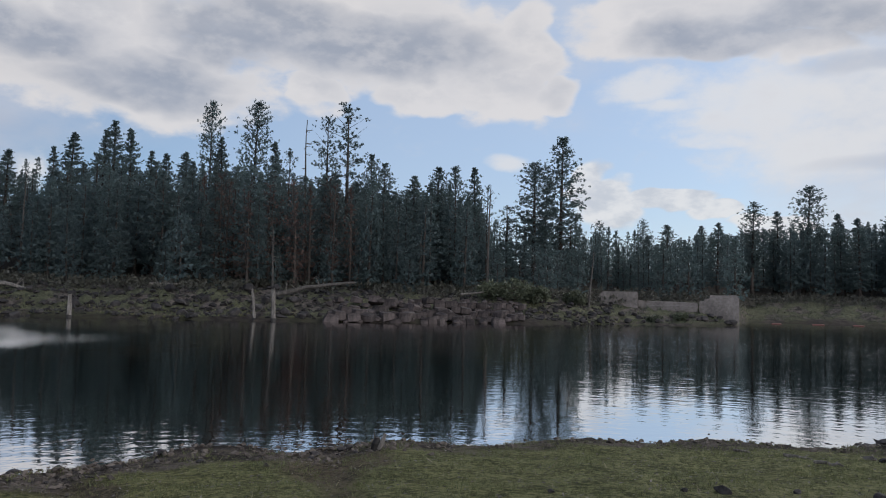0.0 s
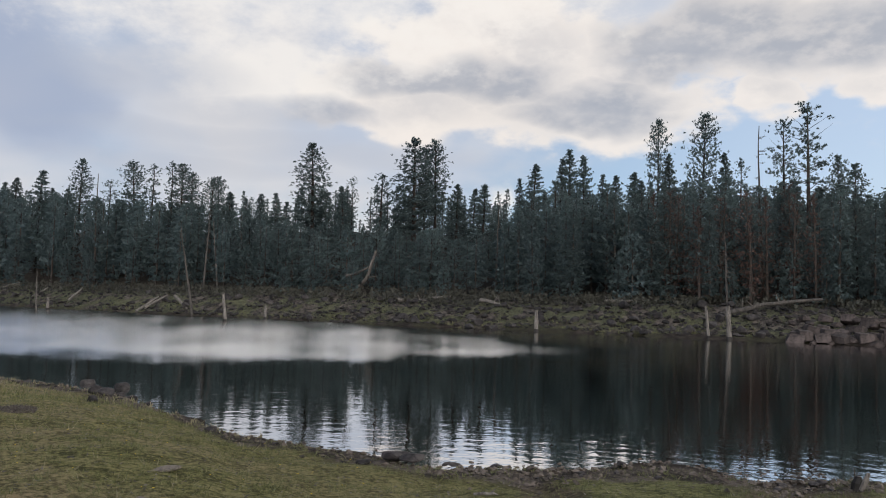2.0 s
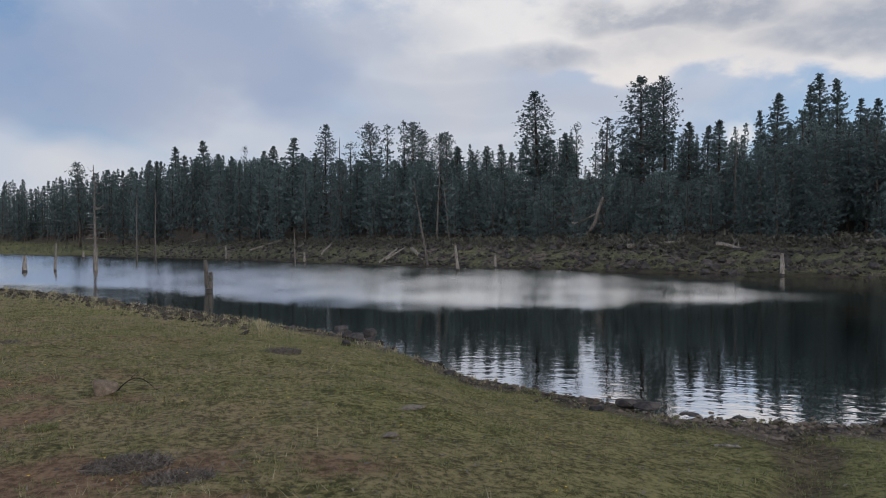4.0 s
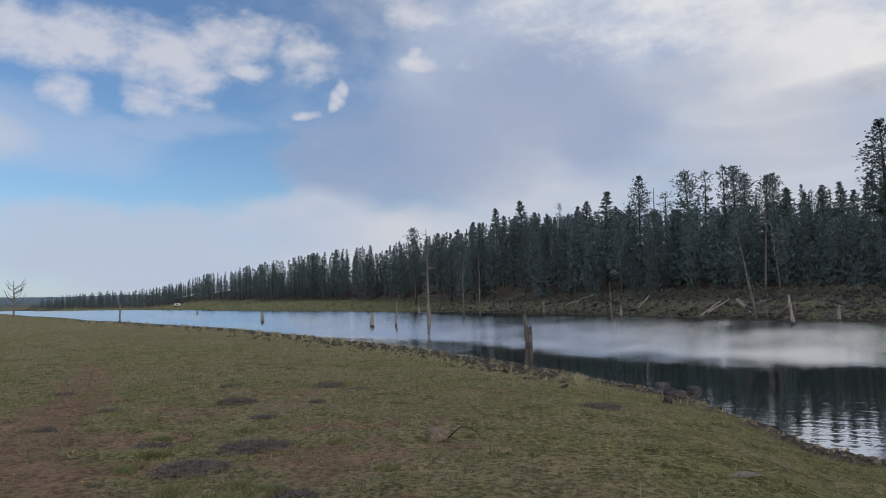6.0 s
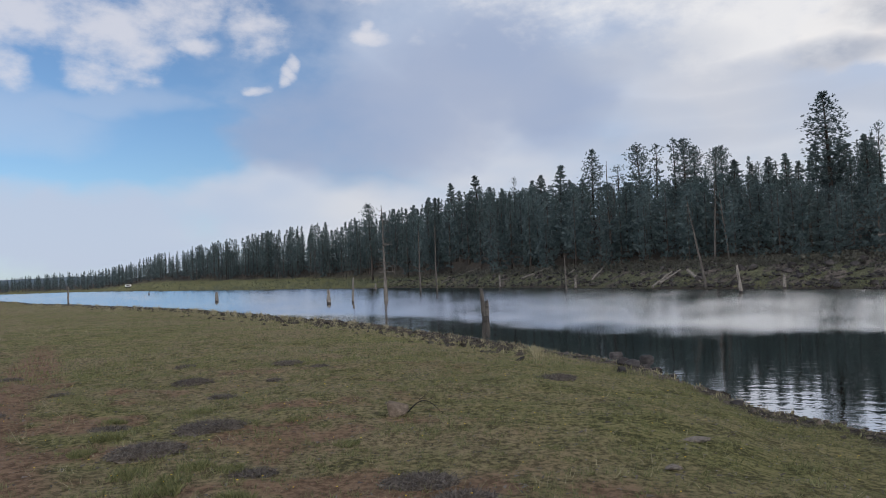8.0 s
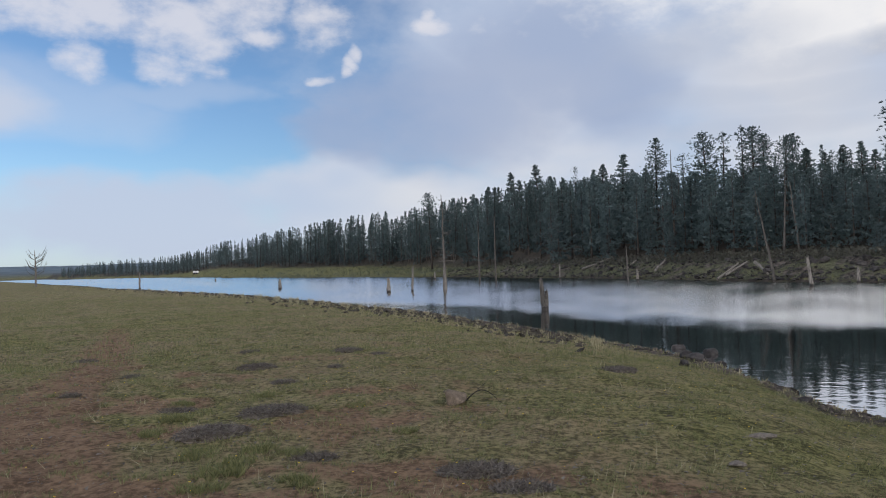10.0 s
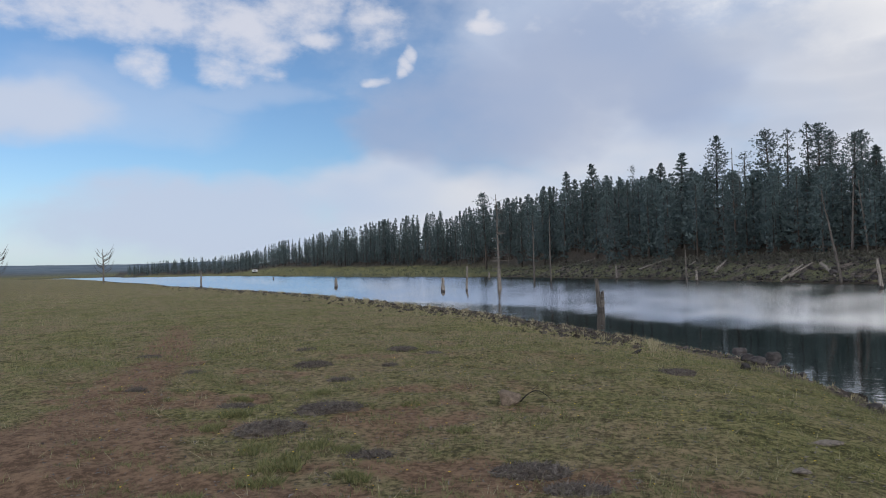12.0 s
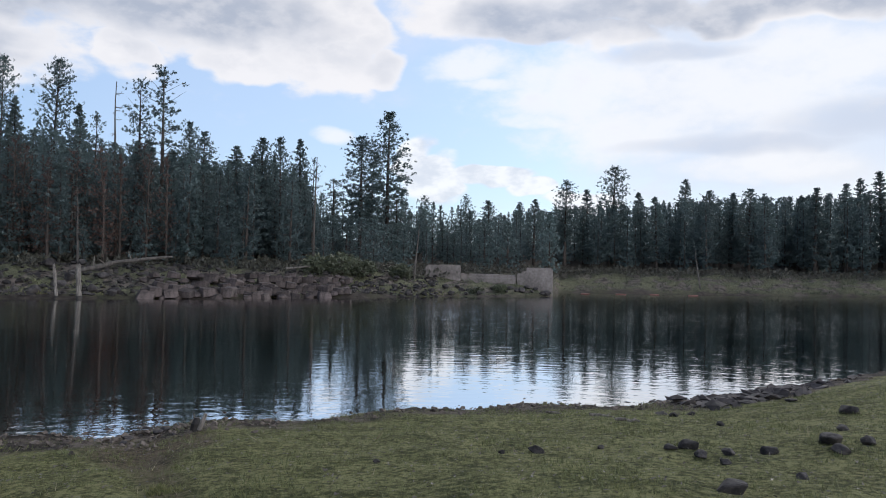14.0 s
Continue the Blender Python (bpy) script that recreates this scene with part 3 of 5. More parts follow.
def on_land(yaw, r, sink=0.0):
    x, y = xy(yaw, r)
    return float(x), float(y), float(land(yaw, r)) - sink


def top_of(yaw, r, high):
    """The height over the water of what stands at r and shows at that angle over the horizon."""
    return EYE + r * math.tan(math.radians(high))


# ---------------------------------------------------------------- pines
def sprays(rng, centres, size, count, outward, slim=(0.20, 0.34)):
    """Tufts of needles: count slender triangles round each centre."""
    n = len(centres)
    size = np.repeat(np.broadcast_to(size, n), count)[:, None]
    c = np.repeat(centres, count, 0)
    way = rng.normal(size=(n * count, 3)) + np.repeat(outward, count, 0) * 0.9
    way[:, 2] += 0.25
    way /= np.linalg.norm(way, axis=1, keepdims=True)
    side = np.cross(way, rng.normal(size=way.shape))
    side /= np.linalg.norm(side, axis=1, keepdims=True) + 1e-9
    long = size * rng.uniform(0.6, 1.25, (n * count, 1))
    wide = long * rng.uniform(*slim, (n * count, 1))
    base = c + rng.normal(size=c.shape) * size * 0.22 - way * long * 0.3
    return np.stack([base - side * wide, base + side * wide, base + way * long], 1)


def crown_line(form, up):
    """Share of the crown's full half width at a height of 0 to 1 within the crown."""
    if form == "spire":
        return min(1, 0.55 + 2.2 * up) * (1 - up) ** 0.74
    if form == "dome":
        return min(1, 0.6 + 1.3 * up) * (1 - up ** 2.3) ** 0.62
    return min(1, 0.5 + 1.2 * up) * (1 - up ** 3.6) ** 0.60


def pine_shapes(seed, tall=20.0, bare=0.3, wide=2.2, form="column", whorls=32, per=5, clumps=4, fine=7, broad=2, size=0.36, gaps=0.12, ragged=0.25):
    """Trunk with limbs, and the needles, of one pine: every limb carries rounded plumes of needles on its outer half."""
    rng = np.random.default_rng(seed)
    bend = rng.normal(size=2) * 0.010 * tall

    def axis(h):
        f = h / tall
        return np.array([bend[0] * f * f, bend[1] * f * f, h])

    steps = np.linspace(0, 1, 9)
    r0 = 0.0125 * tall
    limbs = [tube([axis(tall * f) - (0, 0, 0.4 * (f == 0)) for f in steps], [r0 * (1.35 if f == 0 else 1) * (1 - f) ** 0.75 + 0.02 for f in steps], 8, 0.06, rng)]
    spots, ways, sizes = [], [], []
    for w in range(whorls):
        f = min(0.985, bare + (1 - bare) * ((w + rng.uniform(0, 1)) / whorls) ** 0.95)
        up = (f - bare) / (1 - bare)
        reach = (wide * crown_line(form, up) + 0.14) * rng.uniform(1 - ragged, 1 + 0.5 * ragged)
        first = rng.uniform(0, math.tau)
        for b in range(per):
            a = first + math.tau * (b + rng.uniform(-0.35, 0.35)) / per
            tilt = math.radians(-12 + 48 * up + rng.normal() * 9)
            length = reach * rng.uniform(1 - ragged, 1.06)
            way = np.array([math.cos(a) * math.cos(tilt), math.sin(a) * math.cos(tilt), math.sin(tilt)])
            start = axis(min(0.99, f + rng.normal() * 0.014) * tall)
            lift = np.array([0, 0, 0.16 * length])
            if b < 3:
                limbs.append(tube([start, start + way * length * 0.95 + lift], [0.012 + 0.013 * length, 0.006], 3, cap=False))
            if rng.uniform() < gaps:
                continue
            along = np.concatenate([rng.uniform(0.5, 1.05, clumps - 1), rng.uniform(0.15, 0.6, 1)])
            spot = start + along[:, None] * way * length + lift * along[:, None] ** 2
            spot = spot + rng.normal(size=spot.shape) * (0.03 + 0.10 * length) * [1, 1, 0.6]
            spots.append(spot)
            ways.append(np.repeat(way[None], clumps, 0))
            sizes.append(size * (1.1 - 0.5 * up) * rng.uniform(0.75, 1.25, clumps))
    spots.append(axis(tall) - np.array([[0, 0, d] for d in (0.05, 0.35, 0.65)]))
    ways.append(np.repeat([[0, 0, 2.0]], 3, 0))
    sizes.append(np.array([0.45, 0.55, 0.7]) * size)
    spots, ways, sizes = np.concatenate(spots), np.concatenate(ways), np.concatenate(sizes)
    needles = [sprays(rng, spots, sizes, fine, ways * 0.6, (0.09, 0.16))]
    if broad:
        needles.append(sprays(rng, spots, sizes * 0.95, broad, ways * 0.3, (0.34, 0.5)))
    return joined(limbs), np.concatenate(needles)


def pine(seed, label, needles=NEEDLES, **shape):
    root = tagged(new("pine_tree"), label, "tree", "pines of the far shore")
    (v, f), tris = pine_shapes(seed, **shape)
    part("trunk", mesh_of("pine_trunk", v, f, BARK, True), root)
    part("crown", tri_mesh("pine_crown", tris, needles), root)
    return root


# t tall column, s open crown, c spire, d dense dome, m and y lighter trees for the crowd, r dying
KINDS = {
    "t": [dict(bare=0.30, wide=2.8, whorls=44, per=6, clumps=5, gaps=0.12), dict(bare=0.34, wide=2.8, whorls=42, per=6, clumps=5, gaps=0.15, ragged=0.35), dict(bare=0.26, wide=2.8, form="dome", whorls=44, per=6, clumps=5, gaps=0.12), dict(bare=0.38, wide=2.8, whorls=40, per=6, clumps=5, gaps=0.14, ragged=0.3)],
    "s": [dict(bare=0.34, wide=3.0, whorls=24, per=4, clumps=6, gaps=0.2, ragged=0.5, size=0.36), dict(bare=0.40, wide=3.0, form="dome", whorls=20, per=4, clumps=6, gaps=0.22, ragged=0.55, size=0.36), dict(bare=0.30, wide=3.0, whorls=26, per=4, clumps=6, gaps=0.24, ragged=0.5, size=0.36)],
    "c": [dict(bare=0.12, wide=3.4, form="spire", whorls=46, clumps=6, size=0.4), dict(bare=0.16, wide=3.4, form="spire", whorls=44, clumps=6, size=0.4, ragged=0.35), dict(bare=0.10, wide=3.4, form="spire", whorls=46, clumps=6, size=0.4, ragged=0.3, gaps=0.18)],
    "d": [dict(bare=0.12, wide=3.2, form="dome", whorls=46, per=6, clumps=6, gaps=0.08), dict(bare=0.14, wide=3.2, form="dome", whorls=44, per=6, clumps=6, gaps=0.1, ragged=0.3)],
    "m": [dict(bare=0.10, wide=3.6, form="spire", whorls=30, clumps=4, fine=5, size=0.55), dict(bare=0.14, wide=3.0, whorls=28, clumps=4, fine=5, size=0.55), dict(bare=0.12, wide=3.2, form="dome", whorls=28, clumps=4, fine=5, size=0.55)],
    "y": [dict(tall=8.0, bare=0.05, wide=2.4, form="spire", whorls=20, per=5, clumps=4, fine=5, size=0.40), dict(tall=8.0, bare=0.08, wide=2.2, form="dome", whorls=18, per=5, clumps=4, fine=5, size=0.40)],
    "r": [dict(bare=0.12, wide=3.2, form="spire", whorls=28, per=4, clumps=4, fine=5, gaps=0.25, ragged=0.4), dict(bare=0.2, wide=2.8, whorls=24, per=4, clumps=4, fine=5, gaps=0.3, ragged=0.4)],
}
LABELS = {
    "t": "tall dark green ponderosa pine with a bare lower trunk",
    "s": "thin old pine with a sparse open crown",
    "c": "dark green pointed pine standing in dense forest",
    "d": "broad dense dark green pine with a full crown",
    "m": "dark green pine of the dense forest slope",
    "y": "young bushy pine at the forest edge",
    "r": "dying pine with reddish brown needles",
}
MODELS = {}
for key, shapes in KINDS.items():
    for n, shape in enumerate(shapes):
        model = pine(100 + 17 * n + ord(key), LABELS[key], DEAD_NEEDLES if key == "r" else NEEDLES, **shape)
        MODELS.setdefault(key, []).append([model, shape.get("tall", 20.0), shape["wide"], False])
tree_rng = np.random.default_rng(7)


def plant(kind, yaw, r, tall, half=None):
    """A pine of that height and half width; the first of each model is the model itself."""
    pick = MODELS[kind][tree_rng.integers(len(MODELS[kind]))]
    model, own, wide, used = pick
    k = tall / own
    thin = half / wide if half else k * tree_rng.uniform(0.9, 1.25)
    thin = min(max(thin, 0.5 * k), 1.6 * k)
    m = pose(*on_land(yaw, r, 0.1), tree_rng.normal() * 0.9, tree_rng.normal() * 0.9, tree_rng.uniform(0, 360)) @ Matrix.Diagonal((thin, thin, k, 1))
    if used:
        return copy_thing(model, m @ Matrix.Diagonal((*(1 / v for v in model.scale), 1)))
    pick[3] = True
    model.matrix_basis = m
    return model


# yaw, height of the top over the horizon and half width of the crown in degrees, kind
STAND_EAST = [(7.9, 11.6, 1.39, "t"), (9.1, 9.5, 0.8, "s"), (9.9, 9.8, 1.25, "t"), (7.1, 5.6, 0.87, "s"), (12.0, 6.6, 1.02, "s"), (13.5, 8.1, 0.64, "s"), (14.4, 9.4, 0.85, "c"), (15.8, 9.4, 1.0, "d"), (17.4, 9.3, 1.16, "d"),
              (19.2, 8.7, 0.95, "c"), (21.3, 9.5, 1.02, "d"), (22.6, 10.1, 0.87, "d"), (24.2, 13.7, 1.45, "s"), (25.8, 12.8, 1.05, "s"), (28.6, 10.3, 0.87, "s"), (29.3, 10.8, 0.75, "c"), (31.3, 13.4, 1.0, "t"), (33.4, 10.9, 0.7, "c"), (34.3, 13.1, 0.75, "t")]
STAND_MIDDLE = [(35.8, 9.6, 0.95, "c"), (37.3, 9.3, 0.8, "c"), (38.3, 9.4, 0.6, "c"), (39.7, 10.8, 0.8, "c"), (40.8, 11.2, 1.2, "c"), (41.5, 10.6, 0.7, "c"), (43.5, 10.2, 1.0, "c"), (44.4, 9.1, 0.6, "c"), (46.0, 6.2, 0.35, "c"),
                (47.2, 8.6, 0.85, "c"), (48.0, 8.3, 0.65, "c"), (49.3, 8.6, 0.9, "c"), (50.9, 11.8, 0.95, "t"), (52.5, 11.9, 1.4, "t"), (51.8, 11.2, 0.9, "t"), (54.0, 6.3, 0.44, "c"), (55.2, 9.2, 1.16, "s"), (54.5, 8.6, 0.6, "s"), (57.3, 8.8, 0.5, "s"), (57.9, 8.2, 0.75, "c"),
                (60.2, 11.2, 1.45, "t"), (59.3, 7.6, 0.7, "c"), (62.2, 6.8, 0.65, "c"), (62.9, 7.4, 0.6, "c"), (64.1, 7.3, 0.8, "c"), (65.1, 6.9, 0.75, "c"), (66.3, 7.3, 0.75, "c"), (67.0, 8.3, 0.6, "t"), (67.6, 8.2, 0.7, "t")]
STAND_WEST = [(69.0, 8.4, 0.64, "t"), (69.6, 9.0, 0.85, "t"), (70.3, 9.2, 0.7, "s"), (71.7, 8.9, 0.75, "s"), (72.7, 8.9, 0.87, "t"), (74.4, 7.5, 0.64, "s"), (76.3, 8.8, 0.76, "t"), (78.0, 6.7, 0.55, "c"), (78.8, 7.8, 0.85, "c"), (80.2, 7.2, 0.65, "c"), (80.9, 6.8, 0.5, "c"), (82.2, 7.1, 0.3, "s"),
              (83.0, 6.3, 0.5, "c"), (83.9, 6.5, 0.5, "c"), (84.8, 7.4, 0.75, "c"), (86.2, 6.3, 0.5, "c"), (86.9, 6.9, 0.55, "c"), (88.1, 5.8, 0.4, "c"), (88.8, 5.9, 0.5, "c"), (90.5, 5.1, 0.4, "c"), (93.2, 5.5, 0.55, "t")]
STAND_DAM = [(3.6, 3.6, 0.7, "c"), (1.6, 4.5, 0.95, "c"), (0.1, 5.2, 1.29, "d"), (-2.2, 5.2, 0.85, "c"), (-3.3, 5.4, 0.7, "c"), (-5.6, 6.7, 0.78, "t"), (-7.3, 6.1, 0.75, "c"), (-9.1, 7.7, 0.95, "t"), (-11.0, 5.9, 0.85, "c"), (-12.3, 5.6, 0.95, "c"), (-14.2, 6.8, 0.7, "c"),
             (-16.0, 5.9, 1.21, "d"), (-17.4, 5.8, 0.75, "c"), (-18.6, 6.0, 0.95, "d"), (-19.9, 5.4, 0.75, "c"), (-21.8, 5.5, 0.9, "c"), (-22.8, 6.0, 0.9, "c"), (-24.6, 6.2, 0.95, "c"), (-25.5, 6.5, 0.9, "c"), (-26.7, 6.9, 0.9, "c")]
for stand, back in ((STAND_EAST, 24), (STAND_MIDDLE, 34), (STAND_WEST, 36), (STAND_DAM, 26)):
    for yaw, high, half, kind in stand:
        r = float(far_shore(yaw)) + back + tree_rng.uniform(-5, 9)
        plant(kind, yaw, r, top_of(yaw, r, high) - on_land(yaw, r)[2], r * math.radians(half) * (2.2 if kind == "c" else 1.5))

# the crowd between them stays under this line, where the sky shows between the tall crowns
LINE_YAW = [-45, -27, -14, -2, 4, 7, 13.2, 14.2, 16, 20, 25, 32, 36, 42, 44.5, 46, 56, 61, 65, 70, 76, 80, 84, 88]
LINE_HIGH = [6.0, 5.7, 5.4, 4.7, 3.2, 3.6, 3.8, 7.0, 8.0, 7.7, 8.6, 8.7, 8.5, 8.6, 7.6, 5.3, 5.2, 5.4, 6.1, 6.4, 6.4, 6.5, 6.2, 5.5]


def crowd(count, low, high, near, deep, share, kinds):
    for n in range(count):
        yaw = low + (high - low) * (n + tree_rng.uniform(0, 1)) / count
        r = float(far_shore(yaw)) + near + deep * tree_rng.uniform(0, 1) ** 1.2
        top = float(np.interp(yaw, LINE_YAW, LINE_HIGH)) * tree_rng.uniform(*share)
        tall = top_of(yaw, r, top) - on_land(yaw, r)[2]
        if tall > 2.5:
            kind = kinds[tree_rng.integers(len(kinds))]
            plant("y" if tall < 8 and kind != "r" else kind, yaw, r, tall)


crowd(22, -44, 3, 16, 14, (0.8, 1.05), "mmc")
crowd(62, 6, 46, 14, 15, (0.78, 1.06), "mmmc")
crowd(58, 46, 90, 18, 20, (0.75, 1.06), "mmmc")
crowd(40, 5, 84, 13, 8, (0.25, 0.6), "myy")
crowd(13, 23.5, 35, 13.5, 6, (0.6, 1.0), "r")

# ---------------------------------------------------------------- woods too thick to count
def woods(name, label, seed, count, low, high, lean, place, top_line, least, shape):
    rng = np.random.default_rng(seed)
    models = []
    for n in range(6):
        models.append(pine_shapes(300 + n, bare=0.05 + 0.03 * n, gaps=0.05, **shape(n))[1])
    trees, trunks = [], []
    for n in range(count):
        yaw = low + (high - low) * rng.uniform(0, 1) ** lean
        r = place(yaw, rng)
        x, y, z = on_land(yaw, r)
        tall = (top_of(yaw, r, float(np.interp(yaw, *top_line))) - z) * (least + (1 - least) * rng.uniform(0, 1))
        if tall < 4:
            tall = rng.uniform(4, 8)
        k, a, wide_of = tall / 20, rng.uniform(0, math.tau), rng.uniform(0.95, 1.35)
        turn = np.array([[math.cos(a), -math.sin(a), 0], [math.sin(a), math.cos(a), 0], [0, 0, 1]])
        trees.append((models[n % 6] @ turn.T) * [k * wide_of, k * wide_of, k] + [x, y, z - 0.2])
        trunks.append(tube([(x, y, z - 0.5), (x, y, z + tall * 0.92)], [0.013 * tall, 0.03], 5))
    thing = tagged(new(name), label, "forest", kind="stuff")
    part("foliage", tri_mesh(name + "_foliage", np.concatenate(trees), NEEDLES), thing)
    part("trunks", mesh_of(name + "_trunks", *joined(trunks), BARK), thing)


def head_of_lake(yaw, rng):
    rf = float(far_shore(yaw))
    back = 30 + 55 * float(smooth(yaw, 84, 98)) - 22 * float(smooth(yaw, 108, 113))
    return rf + back + 60 * rng.uniform(0, 1) ** 1.3 * (0.6 + rf / 300)


woods("far_woods", "dark pine forest running down to the head of the lake", 55, 980, 78, 119.3, 0.78, head_of_lake,
      ([78, 85, 90, 95, 99.6, 103, 106, 108.7, 110, 112, 114, 119], [6.6, 6.5, 5.4, 4.6, 4.0, 3.5, 2.85, 2.35, 1.9, 1.45, 1.3, 0.85]), 0.5,
      lambda n: dict(wide=3.0, form="spire", whorls=24, per=4, clumps=3, fine=2, broad=1, size=0.72, ragged=0.3))
woods("inner_woods", "dense dark pine wood behind the trees of the shore", 56, 640, 4, 84, 1.0,
      lambda yaw, rng: float(far_shore(yaw)) + 18 + 44 * rng.uniform(0, 1), (LINE_YAW, LINE_HIGH), 0.74,
      lambda n: dict(wide=3.8, form="dome" if n > 3 else "spire", whorls=22, per=5, clumps=3, fine=2, broad=1, size=0.85))
woods("dam_woods", "dense dark pine wood beyond the old dam", 57, 480, -46, 8.0, 1.0,
      lambda yaw, rng: float(far_shore(yaw)) + 22 + 32 * rng.uniform(0, 1), (LINE_YAW, LINE_HIGH), 0.82,
      lambda n: dict(wide=3.8, form="dome" if n > 3 else "spire", whorls=22, per=5, clumps=3, fine=2, broad=1, size=0.85))

# ---------------------------------------------------------------- dead trees and posts standing in the lake
def stand(name, label, category, yaw, r, z, group=""):
    x, y = xy(yaw, r)
    root = tagged(new(name), label, category, group)
    # local x points to the right of the line of sight, y away
    root.matrix_basis = pose(float(x), float(y), z, 0, 0, yaw)
    return root


def dead_post(seed, yaw, r, top, wide, lean=0.0, spires=1, base=0.0, wet=True, wood=None):
    """A broken weathered trunk; its foot is dark where the water wets it. lean: metres to the left at the top."""
    rng = np.random.default_rng(seed)
    root = stand("dead_post", "weathered grey broken tree trunk standing in the shallow lake", "dead tree", yaw, r, base, "dead trunks in the lake")
    foot = min(0.2, 0.2 * top) if wet else 0.0
    lean = -lean
    pieces = []
    for s in range(spires):
        off = (s - (spires - 1) / 2) * wide * 0.55
        high = top * (1 if s == 0 else 0.62)
        n = 7
        pts, radii = [], []
        for k in range(n):
            f = k / (n - 1)
            z = foot + (high - foot) * f
            pts.append((off * (0.6 + 0.6 * f) + lean * z / top + rng.normal() * 0.012 * wide / 0.3, rng.normal() * 0.02, z))
            radii.append(wide / 2 / (1 + 0.35 * (spires - 1)) * (1.05 - 0.28 * f + rng.uniform(-0.14, 0.10)) * (0.8 if k == n - 1 else 1))
        pieces.append(tube(pts, radii, 9, 0.14, rng))
        tip = pts[-1]
        pieces.append(tube([(tip[0] + radii[-1] * 0.4, tip[1], tip[2] - 0.1), (tip[0] + radii[-1] * 0.6, tip[1], tip[2] + 0.05 * top ** 0.5)], [radii[-1] * 0.5, 0.02], 5, 0.1, rng))
    part("trunk", mesh_of("post_trunk", *joined(pieces), wood or DEADWOOD), root)
    if wet:
        part("wet_foot", mesh_of("post_foot", *tube([(0, 0, -0.9), (lean * foot / top, 0, foot * 0.6), (lean * foot / top, 0, foot + 0.03)], [wide * 0.60, wide * 0.56, wide * 0.53], 10, 0.08, rng), WETWOOD), root, "water-darkened foot")
    return root


def dead_tree(seed, yaw, r, top, wide, lean=0.0, from_f=0.4, twigs=16, reach=1.2, base=0.0, label="tall bare dead tree with short broken branches", wood=None):
    """A standing dead trunk with short broken branches."""
    rng = np.random.default_rng(seed)
    root = stand("dead_tree", label, "dead tree", yaw, r, base, "dead trees of the lake")
    lean = -lean
    steps = np.linspace(0, 1, 10)
    wave = rng.normal(size=10) * 0.03
    pts = [(lean * f + wave[n] * f, 0.02 * n, -0.7 * (f == 0) + top * f) for n, f in enumerate(steps)]
    part("trunk", mesh_of("dead_trunk", *tube(pts, [wide / 2 * (1.05 - 0.9 * f) * 0.85 + 0.012 for f in steps], 8, 0.1, rng), wood or GREYWOOD), root)
    for n in range(twigs):
        f = rng.uniform(from_f, 0.97)
        a = rng.uniform(0, math.tau)
        long = reach * rng.uniform(0.35, 1.0) * (1.1 - f * 0.7)
        start = Vector((lean * f, 0, top * f))
        way = Vector((math.cos(a), math.sin(a), rng.uniform(-0.35, 0.25)))
        v, faces = tube([start, start + way * long * 0.6, start + way * long + Vector((0, 0, rng.uniform(-0.15, 0.3) * long))], [0.042, 0.028, 0.012], 4)
        branch = part("branch", mesh_of("dead_branch", v, faces, wood or GREYWOOD), root)
        if long > 0.55:
            fork = start + way * long * 0.6
            v, faces = tube([fork, fork + Vector((way.y * 0.3 + way.x * 0.2, way.y * 0.2 - way.x * 0.3, 0.22)) * long], [0.018, 0.007], 4)
            part("twig", mesh_of("dead_twig", v, faces, wood or GREYWOOD), branch)
    return root


dead_post(1, 84.72, 39.4, 1.66, 0.35, 0.08, spires=2, wood=GREYWOOD)
POSTS = [(114.39, 140, 2.9, 0.34, 0.0), (104.66, 104, 1.4, 0.42, 0.0), (96.56, 74.0, 1.45, 0.40, 0.0), (94.76, 74.5, 2.5, 0.22, -0.12), (93.01, 140, 1.3, 0.34, 0.0),
         (83.51, 112, 2.1, 0.34, 0.1), (77.88, 91.0, 1.3, 0.3, 0.0), (66.26, 63.4, 2.25, 0.27, 0.22), (63.44, 70.5, 1.3, 0.26, 0.0),
         (29.34, 55.0, 2.3, 0.36, 0.1), (30.72, 55.2, 2.25, 0.22, 0.22), (43.08, 57.4, 1.6, 0.3, 0.0), (109.25, 225, 0.8, 0.4, 0.0)]
for n, (yaw, r, top, wide, lean) in enumerate(POSTS):
    dead_post(20 + n, yaw, r, top, wide, lean, base=max(0.0, float(land(yaw, r)) - 0.02))
pale_foot = dead_tree(51, 92.26, 77.9, 9.9, 0.30, 0.1, 0.2, 34, 1.7, label="tall dark dead tree with a barkless pale foot")
part("barkless_foot", mesh_of("barkless_foot", *tube([(0, 0, -0.6), (0, 0.01, 0.9), (-0.02, 0.02, 2.3)], [0.25, 0.20, 0.15], 9, 0.12, np.random.default_rng(51)), DEADWOOD), pale_foot, "bleached barkless foot")
dead_tree(52, 89.61, 117, 9.3, 0.30, 0.0, 0.6, 6, 0.6)
dead_tree(53, 88.37, 117.5, 10.1, 0.32, 0.0, 0.6, 6, 0.6)
dead_tree(54, 78.57, 92, 4.2, 0.24, 0.1, 0.7, 3, 0.4)
dead_tree(55, 68.54, 77.2, 8.7, 0.30, 1.5, 0.5, 6, 0.7, label="bare dead trunk leaning over the shore")
dead_tree(56, 67.9, 92, 9.5, 0.30, -0.4, 0.5, 8, 0.7, base=float(land(67.9, 92)))
dead_tree(57, 66.9, 93, 8.2, 0.26, 0.8, 0.5, 8, 0.7, base=float(land(66.9, 93)))
dead_tree(58, 5.75, 72, 5.4, 0.2, -0.45, 0.6, 5, 0.5, base=float(land(5.75, 72)), label="slender bare dead pine leaning a little")
